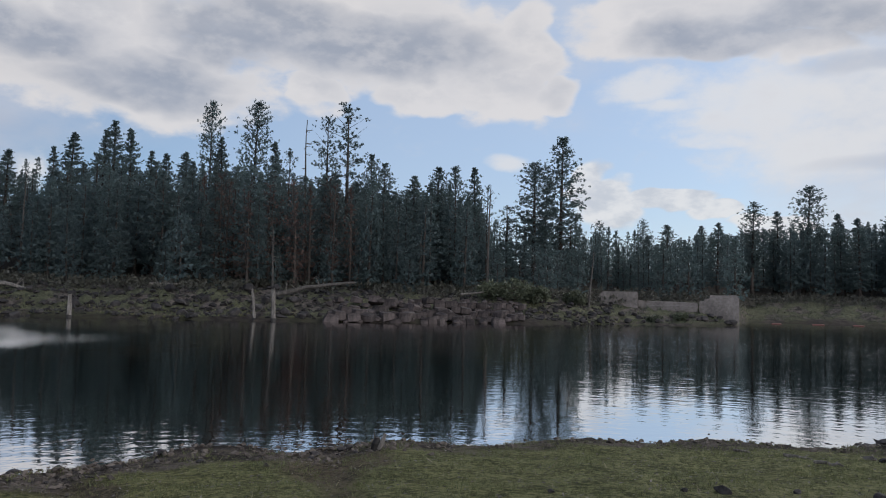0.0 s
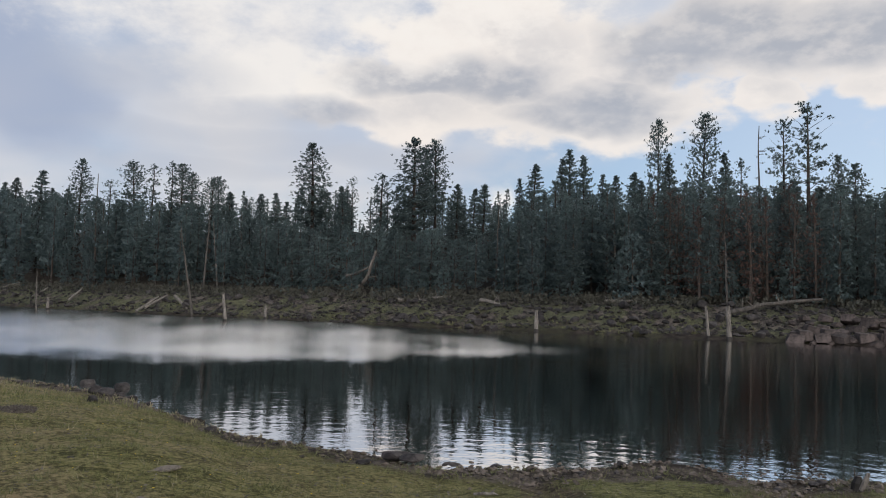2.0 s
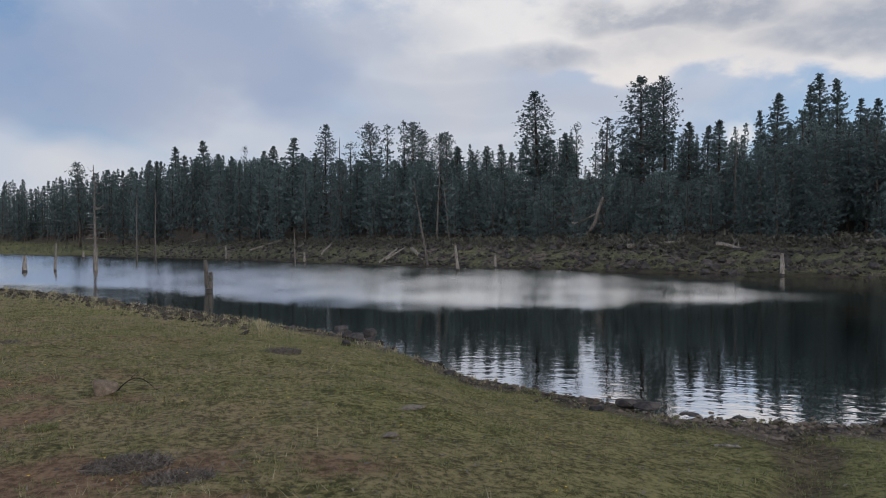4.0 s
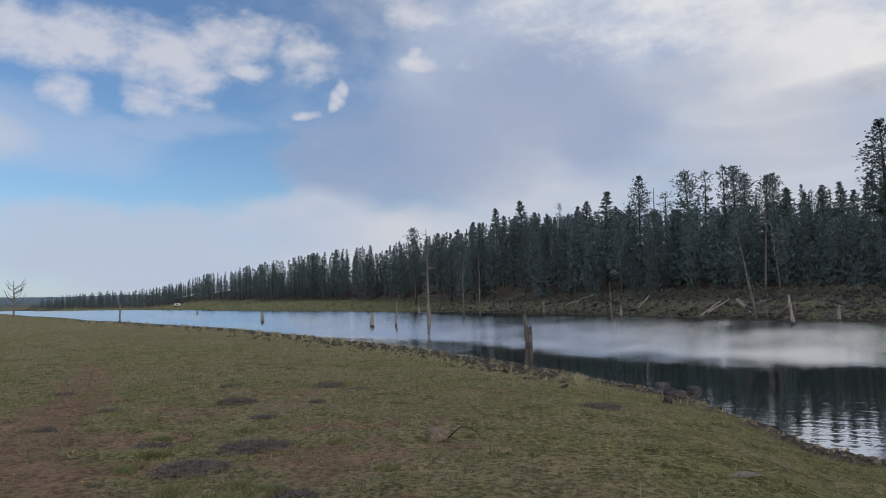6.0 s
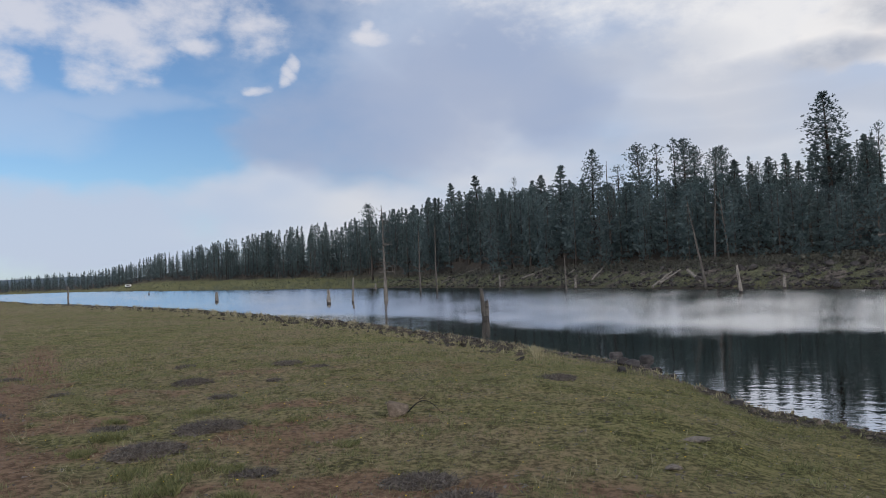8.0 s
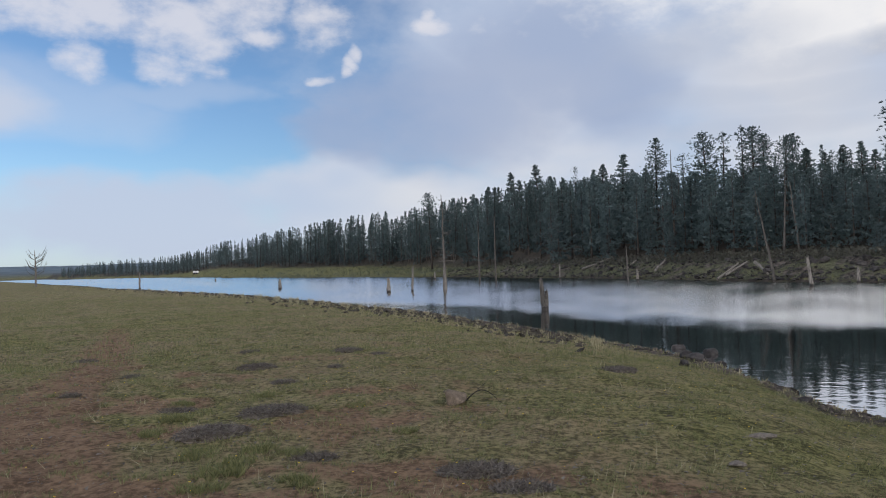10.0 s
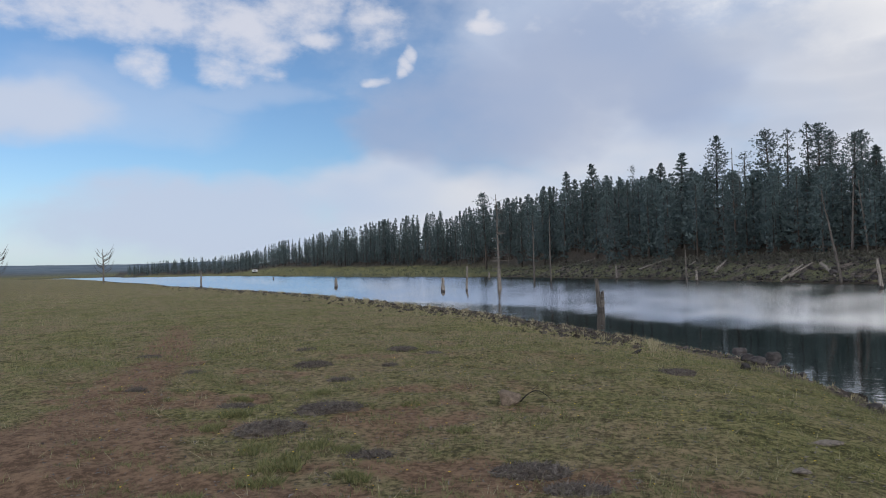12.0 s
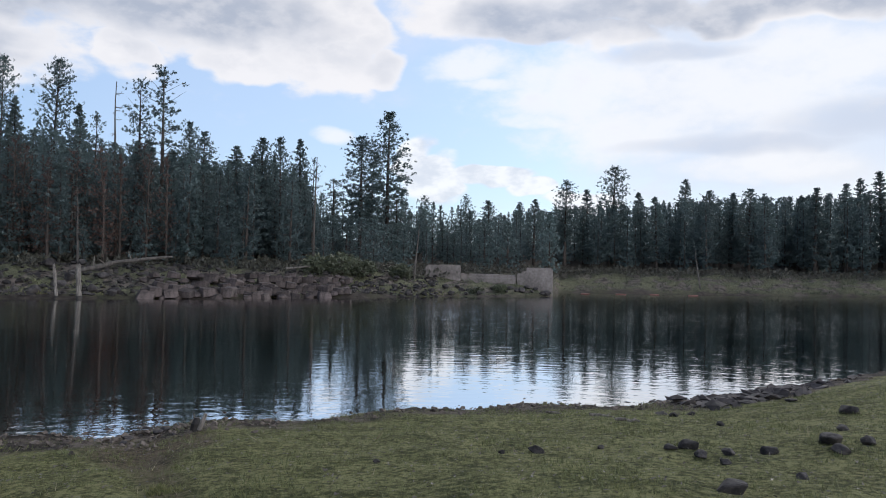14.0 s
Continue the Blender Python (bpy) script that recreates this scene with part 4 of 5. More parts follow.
dead_tree(59, -15.4, 93, 5.0, 0.2, 0.7, 0.5, 4, 0.4, base=float(land(-15.4, 93)), label="slender pale dead trunk leaning on the shore")
dead_tree(60, 29.5, 66, 6.0, 0.2, 0.2, 0.2, 18, 1.0, base=float(land(29.5, 66)))
dead_tree(61, 27.3, 82, top_of(27.3, 82, 12.5) - float(land(27.3, 82)), 0.42, 0.2, 0.55, 16, 1.8, base=float(land(27.3, 82)), label="tall bare dead pine with a few stubby limbs")
dead_tree(62, 75.2, 128, top_of(75.2, 128, 7.9) - float(land(75.2, 128)), 0.4, 0.0, 0.6, 10, 0.8, base=float(land(75.2, 128)))
dead_tree(63, 55.9, 104, 5.6, 0.35, 0.0, 0.8, 3, 0.3, base=float(land(55.9, 104)))
for n, (yaw, back) in enumerate([(80.3, 30), (76.5, 28), (74.7, 27), (83.0, 40), (85.2, 45), (91.5, 52), (95.2, 66), (97.5, 70), (100.2, 78), (46.2, 22), (18.5, 17), (22.6, 18), (13.4, 16), (34.6, 18)]):
    r = float(far_shore(yaw)) + back
    dead_tree(70 + n, yaw, r, 6 + 5 * ((n * 7) % 5) / 4, 0.30, 0.2 * ((n % 3) - 1), 0.55, 5, 0.8, base=float(land(yaw, r)), label="pale bare trunk at the edge of the forest")


def lone_snag(yaw, r, tall):
    """A leafless forked tree far off on the grass."""
    rng = np.random.default_rng(5)
    root = stand("bare_tree", "leafless forked dead tree on the distant grass bank", "dead tree", yaw, r, float(land(yaw, r)))
    for n in range(22):
        f = rng.uniform(0.25, 0.85)
        side = rng.choice([-1, 1])
        long = tall * rng.uniform(0.15, 0.42)
        start = Vector((0, 0, tall * f))
        v, faces = tube([start, start + Vector((side * long * 0.5, rng.normal() * 0.5, long * 0.3)), start + Vector((side * long * 0.75, rng.normal(), long * 0.9))], [tall * 0.011, tall * 0.007, tall * 0.003], 4)
        part("branch", mesh_of("bare_branch", v, faces, GREYWOOD), root)
    part("trunk", mesh_of("bare_trunk", *tube([(0, 0, -0.4), (0.05, 0, tall * 0.5), (-0.1, 0, tall)], [tall * 0.03, tall * 0.022, tall * 0.006], 7, 0.1, rng), DEADWOOD), root)


lone_snag(120.86, 210, 9.0)
lone_snag(127.3, 215, 9.5)


# ---------------------------------------------------------------- fallen logs on the far bank
def fallen_log(seed, ends, radius, label="bleached fallen log lying on the bank", stubs=3, wood=None):
    """ends: places (yaw, distance, height over the ground) that the log runs through."""
    rng = np.random.default_rng(seed)
    pts = []
    for yaw, r, lift in ends:
        x, y, z = on_land(yaw, r)
        pts.append(Vector((x, y, z + lift)))
    mid = pts[0]
    root = tagged(new("fallen_log"), label, "log", "fallen logs")
    root.location = mid
    local = [p - mid for p in pts]
    line = []
    for n in range(len(local) - 1):
        for k in range(4):
            line.append(local[n].lerp(local[n + 1], k / 4) + Vector(rng.normal(size=3) * radius * 0.15))
    line.append(local[-1])
    radii = [radius * (1.1 - 0.55 * n / (len(line) - 1)) for n in range(len(line))]
    part("trunk", mesh_of("log_trunk", *tube(line, radii, 9, 0.12, rng), wood or DEADWOOD), root)
    for n in range(stubs):
        p = line[int(rng.integers(1, len(line) - 1))]
        way = Vector((rng.normal(), rng.normal(), abs(rng.normal()) + 0.2)).normalized()
        part("branch_stub", mesh_of("log_stub", *tube([p, p + way * radius * rng.uniform(3, 6)], [radius * 0.3, radius * 0.08], 5), DEADWOOD), root)


fallen_log(1, [(30.0, 64.2, 0.1), (27.0, 65.0, 0.5), (23.4, 66.0, 1.1)], 0.20, "long grey fallen pine log on the bank", 6, GREYWOOD)
fallen_log(2, [(57.1, 82, -0.1), (56.0, 81.0, 1.9), (55.4, 80, 4.6)], 0.22, "pale broken trunk leaning up the wooded slope", 3)
fallen_log(3, [(57.6, 83, 1.9), (56.8, 82, 2.3), (55.9, 81, 3.1)], 0.16, "pale broken limb leaning on a trunk")
fallen_log(4, [(53.6, 72, 0.45), (51.4, 72, 0.5)], 0.2)
fallen_log(5, [(51.0, 72.5, 0.4), (49.6, 73, 0.35)], 0.16)
fallen_log(6, [(47.4, 69, 0.55), (45.4, 68, 0.2)], 0.18)
fallen_log(7, [(81.9, 118, 0.5), (79.6, 119, 0.7)], 0.17)
fallen_log(8, [(76.6, 98, 0.5), (75.8, 98, 1.6)], 0.14)
fallen_log(9, [(69.8, 82, 1.1), (68.95, 79.4, 0.1)], 0.16)
fallen_log(10, [(72.3, 84, 0.3), (70.9, 87, 0.8)], 0.13)
fallen_log(11, [(71.8, 84, 0.3), (70.3, 87, 0.7)], 0.12)
fallen_log(12, [(88.0, 142, 0.2), (85.0, 146, 0.4)], 0.14)
fallen_log(13, [(15.4, 66, 0.6), (13.6, 66.5, 0.9)], 0.10, "bleached driftwood branch lying over the boulders", 5)
fallen_log(14, [(21.6, 57.6, 0.15), (20.0, 57.8, 0.1)], 0.07, "thin bleached driftwood branch at the water's edge", 4)
fallen_log(15, [(78.8, 108, 0.2), (77.9, 108, 0.5)], 0.12)
fallen_log(16, [(38.1, 67, 0.4), (35.2, 68, 0.4)], 0.15)


# ---------------------------------------------------------------- stones
def stone_mesh(seed, flat=0.7, points=16, mat=BASALT, edge=0.035):
    """An angular stone about 1 m across, its foot at z = 0."""
    rng = np.random.default_rng(seed)
    bm = bmesh.new()
    for p in rng.normal(size=(points, 3)):
        p = p / np.linalg.norm(p) * rng.uniform(0.8, 1.05)
        bm.verts.new((p[0] * 0.56, p[1] * 0.5, (p[2] * 0.5 + 0.3) * flat))
    hull = bmesh.ops.convex_hull(bm, input=bm.verts)
    bmesh.ops.delete(bm, geom=[g for g in hull["geom_interior"] if isinstance(g, bmesh.types.BMVert)], context="VERTS")
    if edge:
        bmesh.ops.bevel(bm, geom=bm.edges[:], offset=edge, segments=1, affect="EDGES")
    mesh = bpy.data.meshes.new("stone")
    bm.to_mesh(mesh)
    bm.free()
    mesh.materials.append(mat)
    return mesh


def block_mesh(seed, mat):
    """A roughly squared basalt block about 1 m across, its foot at z = 0."""
    rng = np.random.default_rng(seed)
    bm = bmesh.new()
    for x in (-0.5, 0.5):
        for y in (-0.5, 0.5):
            for z in (0.0, 0.72):
                for n in range(2):
                    p = np.array([x, y, z]) + rng.normal(size=3) * [0.09, 0.09, 0.07]
                    bm.verts.new(p)
    hull = bmesh.ops.convex_hull(bm, input=bm.verts)
    bmesh.ops.delete(bm, geom=[g for g in hull["geom_interior"] if isinstance(g, bmesh.types.BMVert)], context="VERTS")
    bmesh.ops.bevel(bm, geom=bm.edges[:], offset=0.03, segments=1, affect="EDGES")
    mesh = bpy.data.meshes.new("block")
    bm.to_mesh(mesh)
    bm.free()
    mesh.materials.append(mat)
    return mesh


LEDGE_STONE = two_tone("reddish_basalt", (0.027, 0.022, 0.021), (0.098, 0.077, 0.071), 0.9, vary=0.3, deep=0.05)
BLOCKS = [block_mesh(280 + n, LEDGE_STONE) for n in range(7)]
LEDGE_STONES = [stone_mesh(200 + n, 0.75, 16, LEDGE_STONE) for n in range(7)]
STONES = [stone_mesh(200 + n, 0.75) for n in range(7)]
SLABS = [stone_mesh(230 + n, 0.32) for n in range(4)]
PALE = [stone_mesh(250 + n, 0.6, 18, PALE_STONE) for n in range(3)]
stone_rng = np.random.default_rng(77)


def stone(name, label, mesh, yaw, r, size, group="", lift=0.0, squash=1.0, turn=None):
    ob = tagged(new(name, mesh), label, "rock", group)
    x, y, z = on_land(yaw, r)
    z = max(z, -0.05)
    wide = stone_rng.uniform(0.85, 1.2)
    ob.matrix_basis = pose(x, y, z + lift - 0.06 * size, stone_rng.normal() * 6, stone_rng.normal() * 6, stone_rng.uniform(0, 360) if turn is None else turn) @ Matrix.Diagonal((size * wide, size / wide, size * squash, 1))
    return ob


# the broken basalt ledge
for row, (back, lift, size) in enumerate([(-0.7, -0.3, 0.75), (0.4, -0.1, 0.75), (1.2, 0.25, 0.7), (2.1, 0.65, 0.7), (3.2, 1.05, 0.65), (4.6, 1.35, 0.6)]):
    for yaw in np.arange(10.6, 25.5, 0.64):
        yaw = yaw + stone_rng.uniform(-0.25, 0.25) + 0.4 * (row % 2)
        if yaw > 20.5 and row > 0 and stone_rng.uniform() < 0.5:
            continue
        r = float(far_shore(yaw)) + back + stone_rng.uniform(-0.35, 0.35)
        meshes = BLOCKS if stone_rng.uniform() < 0.65 else LEDGE_STONES
        stone("boulder", "dark angular basalt block in the broken shore ledge", meshes[stone_rng.integers(7)], yaw, r, size * stone_rng.uniform(0.6, 1.35),
              "basalt boulders of the ledge", max(0.0, lift - float(land(yaw, r)) + 0.05), stone_rng.uniform(0.75, 1.1), yaw + stone_rng.normal() * 25)
# loose boulders along the rest of the far shore
for n in range(100):
    yaw = 26 + 58 * (n + stone_rng.uniform(0, 1)) / 100
    r = float(far_shore(yaw)) + 0.3 + 11 * stone_rng.uniform(0, 1) ** 1.3
    stone("boulder", "dark basalt boulder among the grass of the far bank", STONES[stone_rng.integers(7)], yaw, r, stone_rng.uniform(0.45, 1.15), "boulders of the far bank")
for n in range(44):
    yaw = -4.5 + 15 * ((n + stone_rng.uniform(0, 1)) / 44) ** 1.2
    r = float(far_shore(yaw)) + 0.2 + 4.5 * stone_rng.uniform(0, 1)
    stone("boulder", "dark basalt boulder below the old dam wall", STONES[stone_rng.integers(7)], yaw, r, stone_rng.uniform(0.4, 0.9), "boulders by the dam")


def rubble(name, label, seed, count, place, sizes, mat):
    """Broken stones too many to count, in one mesh."""
    rng = np.random.default_rng(seed)
    models = [stone_mesh(400 + seed + n, 0.7, 9, mat, 0) for n in range(5)]
    shapes = []
    for mesh in models:
        co = np.array([v.co for v in mesh.vertices])
        shapes.append((co, [tuple(p.vertices) for p in mesh.polygons]))
        bpy.data.meshes.remove(mesh)
    pieces = []
    for n in range(count):
        yaw, r = place(rng)
        x, y, z = on_land(yaw, r)
        co, faces = shapes[rng.integers(5)]
        a, k = rng.uniform(0, math.tau), rng.uniform(*sizes)
        turn = np.array([[math.cos(a), -math.sin(a), 0], [math.sin(a), math.cos(a), 0], [0, 0, rng.uniform(0.6, 1.1)]])
        pieces.append((co @ turn.T * k + [x, y, max(z, -0.03) - 0.1 * k], faces))
    tagged(new(name, mesh_of(name, *joined(pieces), mat)), label, "rubble", kind="stuff")


def far_rubble(rng):
    yaw = rng.uniform(4, 92)
    return yaw, float(far_shore(yaw)) + 0.2 + 13 * rng.uniform(0, 1) ** 1.2


def edge_rubble(rng):
    yaw = rng.choice([rng.uniform(-32, 98), 74 + 3 * rng.normal(), 44 + 5 * rng.normal(), 24 + 4 * rng.normal(), -19 + 5 * rng.normal()], p=[0.6, 0.12, 0.1, 0.08, 0.1])
    return yaw, float(near_shore(yaw)) + rng.normal() * 0.45 - 0.35


EDGE_STONE = two_tone("muddy_stone", (0.05, 0.041, 0.034), (0.16, 0.13, 0.108), 3.0)
rubble("shore_rubble", "dark broken stones strewn along the far bank", 3, 4200, far_rubble, (0.16, 0.75), BASALT)


def clod_place(rng):
    yaw = rng.uniform(82, 121)
    return yaw, float(near_shore(yaw)) * (1 - abs(rng.normal()) * 0.13) + 0.3


def spit_place(rng):
    yaw = -19.2 + 2.6 * rng.normal()
    return yaw, float(near_shore(yaw)) - abs(rng.normal()) * 1.0 + 0.5


rubble("spit_stones", "heap of dark broken stones on a muddy spit", 12, 330, spit_place, (0.08, 0.40), BASALT)
MUD = two_tone("wet_mud", (0.022, 0.018, 0.015), (0.075, 0.062, 0.052), 3.0)
rubble("mud_clods", "dark clods of mud and stones along the flooded edge", 9, 3000, clod_place, (0.06, 0.30), MUD)
rubble("edge_gravel", "small dark stones along the near water's edge", 4, 1500, edge_rubble, (0.03, 0.15), EDGE_STONE)


# ---------------------------------------------------------------- the old dam
def concrete_block(name, label, profile, depth, yaw, r, base):
    """A cast wall: its outline (left to right in metres, and height) runs back by depth. Edges are chipped."""
    root = stand(name, label, "wall", yaw, r, base, "old dam walls")
    bm = bmesh.new()
    front = [bm.verts.new((u, 0, v)) for u, v in profile]
    face = bm.faces.new(front)
    grown = bmesh.ops.extrude_face_region(bm, geom=[face])
    bmesh.ops.translate(bm, vec=(0, depth, 0), verts=[g for g in grown["geom"] if isinstance(g, bmesh.types.BMVert)])
    bmesh.ops.recalc_face_normals(bm, faces=bm.faces)
    bmesh.ops.bevel(bm, geom=bm.edges[:], offset=0.05, segments=2, affect="EDGES")
    bmesh.ops.subdivide_edges(bm, edges=[e for e in bm.edges if e.calc_length() > 0.8], cuts=2)
    rng = np.random.default_rng(9)
    for v in bm.verts:
        v.co += Vector(rng.normal(size=3) * 0.014)
    mesh = bpy.data.meshes.new(name)
    bm.to_mesh(mesh)
    bm.free()
    mesh.materials.append(CONCRETE)
    body = part("body", mesh, root)
    return root


DAM = 75.0
# outlines are drawn from the right end (u = 0) to the left
concrete_block("dam_abutment", "weathered pale concrete abutment of the old dam", [(0, -1.2), (-3.6, -1.2), (-3.6, 1.0), (-3.35, 1.32), (0, 1.34)], 1.3, 2.19, DAM, 1.5)
concrete_block("dam_wall", "low long concrete dam crest wall with a ledge", [(0, -1.6), (-5.5, -1.6), (-5.5, 0.12), (0, 0.0)], 0.9, -2.0, DAM + 0.5, 1.92)
concrete_block("dam_ledge", "low concrete footing below the dam crest", [(0, -1.2), (-5.2, -1.2), (-5.2, 0.0), (0, 0.0)], 0.5, -2.0, DAM - 0.2, 1.62)
concrete_block("dam_pier", "stepped pale concrete pier at the dam's end in the water", [(0, -1.4), (-3.55, -1.4), (-3.55, 2.1), (-3.1, 2.1), (-3.1, 2.35), (-2.6, 2.35), (-2.6, 2.68), (-0.25, 2.72), (0, 2.5)], 1.6, -4.79, DAM, 0.0)


def boom_float(yaw, r, long):
    root = stand("boom_float", "faded red log boom float lying on the water", "buoy", yaw, r, 0.0, "boom floats by the dam")
    m, t, s = FLOAT_RED
    v, f = tube([(-long / 2, 0, 0.05), (-long / 2 + 0.05, 0, 0.05), (long / 2 - 0.05, 0, 0.05), (long / 2, 0, 0.05)], [0.03, 0.055, 0.055, 0.03], 10)
    part("float_body", mesh_of("float_body", v, f, m, True), root)
    v, f = tube([(-long / 2 - 0.12, 0, 0.03), (-long / 2, 0, 0.05)], [0.02, 0.02], 6)
    part("eyelet", mesh_of("float_eye", v, f, WETWOOD), root)


FLOAT_RED = material("faded_red_float", 0.5)
FLOAT_RED[2].inputs["Base Color"].default_value = (0.24, 0.10, 0.085, 1)
for yaw, r, long in [(-4.3, 73.6, 0.9), (-7.2, 81, 0.9), (-9.8, 83, 1.1), (-12.2, 84.5, 1.0), (-14.9, 85, 1.0)]:
    boom_float(yaw, r, long)


# ---------------------------------------------------------------- a camper far off on the meadow
def camper(yaw, r):
    root = stand("camper_van", "small white camper parked on the distant meadow", "camper", yaw, r, float(land(yaw, r)))
    white, _, s = material("white_paint", 0.4)
    s.inputs["Base Color"].default_value = (0.75, 0.74, 0.72, 1)
    dark, _, s = material("dark_glass", 0.1)
    s.inputs["Base Color"].default_value = (0.02, 0.02, 0.025, 1)

    def box(x0, x1, y0, y1, z0, z1, edge):
        bm = bmesh.new()
        bmesh.ops.create_cube(bm, size=1)
        bmesh.ops.scale(bm, vec=(x1 - x0, y1 - y0, z1 - z0), verts=bm.verts)
        bmesh.ops.translate(bm, vec=((x0 + x1) / 2, (y0 + y1) / 2, (z0 + z1) / 2), verts=bm.verts)
        bmesh.ops.bevel(bm, geom=bm.edges[:], offset=edge, segments=2, affect="EDGES")
        mesh = bpy.data.meshes.new("camper_piece")
        bm.to_mesh(mesh)
        bm.free()
        return mesh

    for name, dims, edge, mat in [("body", (-1.8, 1.8, 0, 2.0, 1.0, 2.3), 0.2, white), ("window", (-1.2, 1.0, -0.02, 0.05, 1.35, 1.85), 0.02, dark), ("skirt", (-1.7, 1.7, 0.1, 1.9, 0.42, 1.02), 0.03, dark)]:
        mesh = box(*dims, edge)
        mesh.materials.append(mat)
        part(name, mesh, root)
    for x in (-1.1, 1.1):
        part("wheel", mesh_of("wheel", *tube([(x, 0.05, 0.35), (x, 0.3, 0.35)], [0.36, 0.36], 16), dark), root)


camper(110.6, 520)


# ---------------------------------------------------------------- the near bank
def spot(yaw, reach):
    """Where the line of sight that would meet a shelf 0.8 m over the water at that reach meets the real bank."""
    slope = (EYE - 0.8) / reach
    low, high = 1.0, 60.0
    for _ in range(40):
        mid = (low + high) / 2
        if EYE - mid * slope > max(float(land(yaw, mid)), 0.0):
            low = mid
        else:
            high = mid
    return low


def blades(rng, spots, size, count, spread, lay=0.35, slim=1.0):
    """Tufts of thin upright blades at (x, y, z)."""
    n = len(spots)
    size = np.broadcast_to(np.asarray(size, float).reshape(-1, 1), (n, 1)) if np.ndim(size) else np.full((n, 1), size)
    c = np.repeat(spots, count, 0)
    k = np.repeat(size, count, 0)
    a = rng.uniform(0, math.tau, n * count)
    out_way = np.stack([np.cos(a), np.sin(a), 0 * a], 1)
    base = c + out_way * rng.uniform(0, 1, (n * count, 1)) * spread * k
    lean = out_way * rng.uniform(0, lay, (n * count, 1)) * 2 + [0, 0, 1]
    tip = base + lean * k * rng.uniform(0.5, 1.15, (n * count, 1))
    side = np.cross(lean, rng.normal(size=lean.shape))
    side /= np.linalg.norm(side, axis=1, keepdims=True) + 1e-9
    w = k * rng.uniform(0.05, 0.11, (n * count, 1)) * slim
    base = base - [0, 0, 0.01]
    return np.stack([base - side * w, base + side * w, tip], 1)


def bank_spots(rng, count, low, high, near, far, power=1.0):
    """Places spread evenly over the near bank between two distances."""
    yaw = rng.uniform(low, high, count)
    r = np.sqrt(rng.uniform(0, 1, count) ** power * (far ** 2 - near ** 2) + near ** 2)
    keep = r < near_shore(yaw) - 0.15
    yaw, r = yaw[keep], r[keep]
    x, y = xy(yaw, r)
    return yaw, r, np.stack([x, y, land(yaw, r)], 1)


def meadow():
    rng = np.random.default_rng(91)
    yaw, r, p = bank_spots(rng, 62000, -32, 127, 3.2, 16)
    lush = ripple(p[:, 0], p[:, 1], 2.3, 61) + 0.5 * ripple(p[:, 0], p[:, 1], 0.7, 62)
    worn_here = ripple(p[:, 0], p[:, 1], 3.4, 31) + 0.6 * ripple(p[:, 0], p[:, 1], 1.1, 32)
    track = np.maximum(smooth(yaw, 111, 118) * smooth(r, 12, 8), np.exp(-((yaw - np.interp(r, [6, 8.7, 10.1, 12.2, 15.6, 22], [127, 122.7, 120.8, 118.4, 116.8, 116])) * np.radians(1) * r / 0.5) ** 2))
    keep = rng.uniform(0, 1, len(r)) < np.clip(0.75 - 0.55 * smooth(worn_here, 0.1, 1.0) * smooth(yaw, 62, 100), 0.12, 1) * (1 - 0.6 * smooth(r, 6.8, 4.8) * smooth(yaw, 62, 76)) * (1 - 0.96 * track)
    p, lush, r, yaw = p[keep], lush[keep], r[keep], yaw[keep]
    size = 0.020 + 0.030 * smooth(lush, -0.6, 1.2) + 0.03 * rng.uniform(0, 1, len(p)) ** 4
    east = yaw + 6 * rng.normal(size=len(p)) < 38
    tagged(new("lush_grass", tri_mesh("lush_grass", blades(rng, p[east], size[east], 5, 0.9, 0.6, 0.9), LUSH_GRASS)), "lush green short grass towards the old dam", "grass", kind="stuff")
    tris = [blades(rng, p[~east], size[~east], 5, 0.9, 0.6, 0.9)]
    yaw, r, p = bank_spots(rng, 26000, 70, 127, 15, 75, 1.4)
    tris.append(blades(rng, p, 0.05 + 0.06 * rng.uniform(0, 1, len(p)), 4, 1.4))
    # the turf goes on round and behind the standing place
    a = rng.uniform(0, math.tau, 9000)
    q = 0.3 + 11.7 * np.sqrt(rng.uniform(0, 1, 9000))
    deg = (np.degrees(a) + 180) % 360 - 180
    keep = (q < 3.2) | (deg > 127) | (deg < -32)
    x, y = xy(deg[keep], q[keep])
    tris.append(blades(rng, np.stack([x, y, land(deg[keep], q[keep])], 1), 0.05, 4, 0.8))
    # lusher clumps standing out of the worn turf
    yaw, r, p = bank_spots(rng, 420, 66, 124, 4, 15)
    for _ in range(9):
        q = p + rng.normal(size=p.shape) * [0.055, 0.055, 0]
        tris.append(blades(rng, q, 0.025 + 0.035 * rng.uniform(0, 1, len(q)), 6, 0.8, 0.8, 0.8))
    tagged(new("grass", tri_mesh("grass", np.concatenate(tris), GRASS)), "short green grass covering the near bank", "grass", kind="stuff")
    yaw, r, p = bank_spots(rng, 9000, -30, 127, 3.2, 20)
    p = p[rng.uniform(0, 1, len(p)) < 0.25 + 0.75 * smooth(yaw, 45, 90)]
    tris = [blades(rng, p, 0.03 + 0.09 * rng.uniform(0, 1, len(p)) ** 3, 3, 0.8, 0.8, 0.4)]
    # dead reeds along the flooded edge
    n = 3600
    yaw = 80 + 38 * rng.uniform(0, 1, n) ** 1.25
    yaw = yaw + 0.35 * np.sin(yaw * 5) + 0.2 * np.sin(yaw * 13)
    r = near_shore(yaw) * (1.02 - np.abs(rng.normal(size=n)) * 0.14)
    x, y = xy(yaw, r)
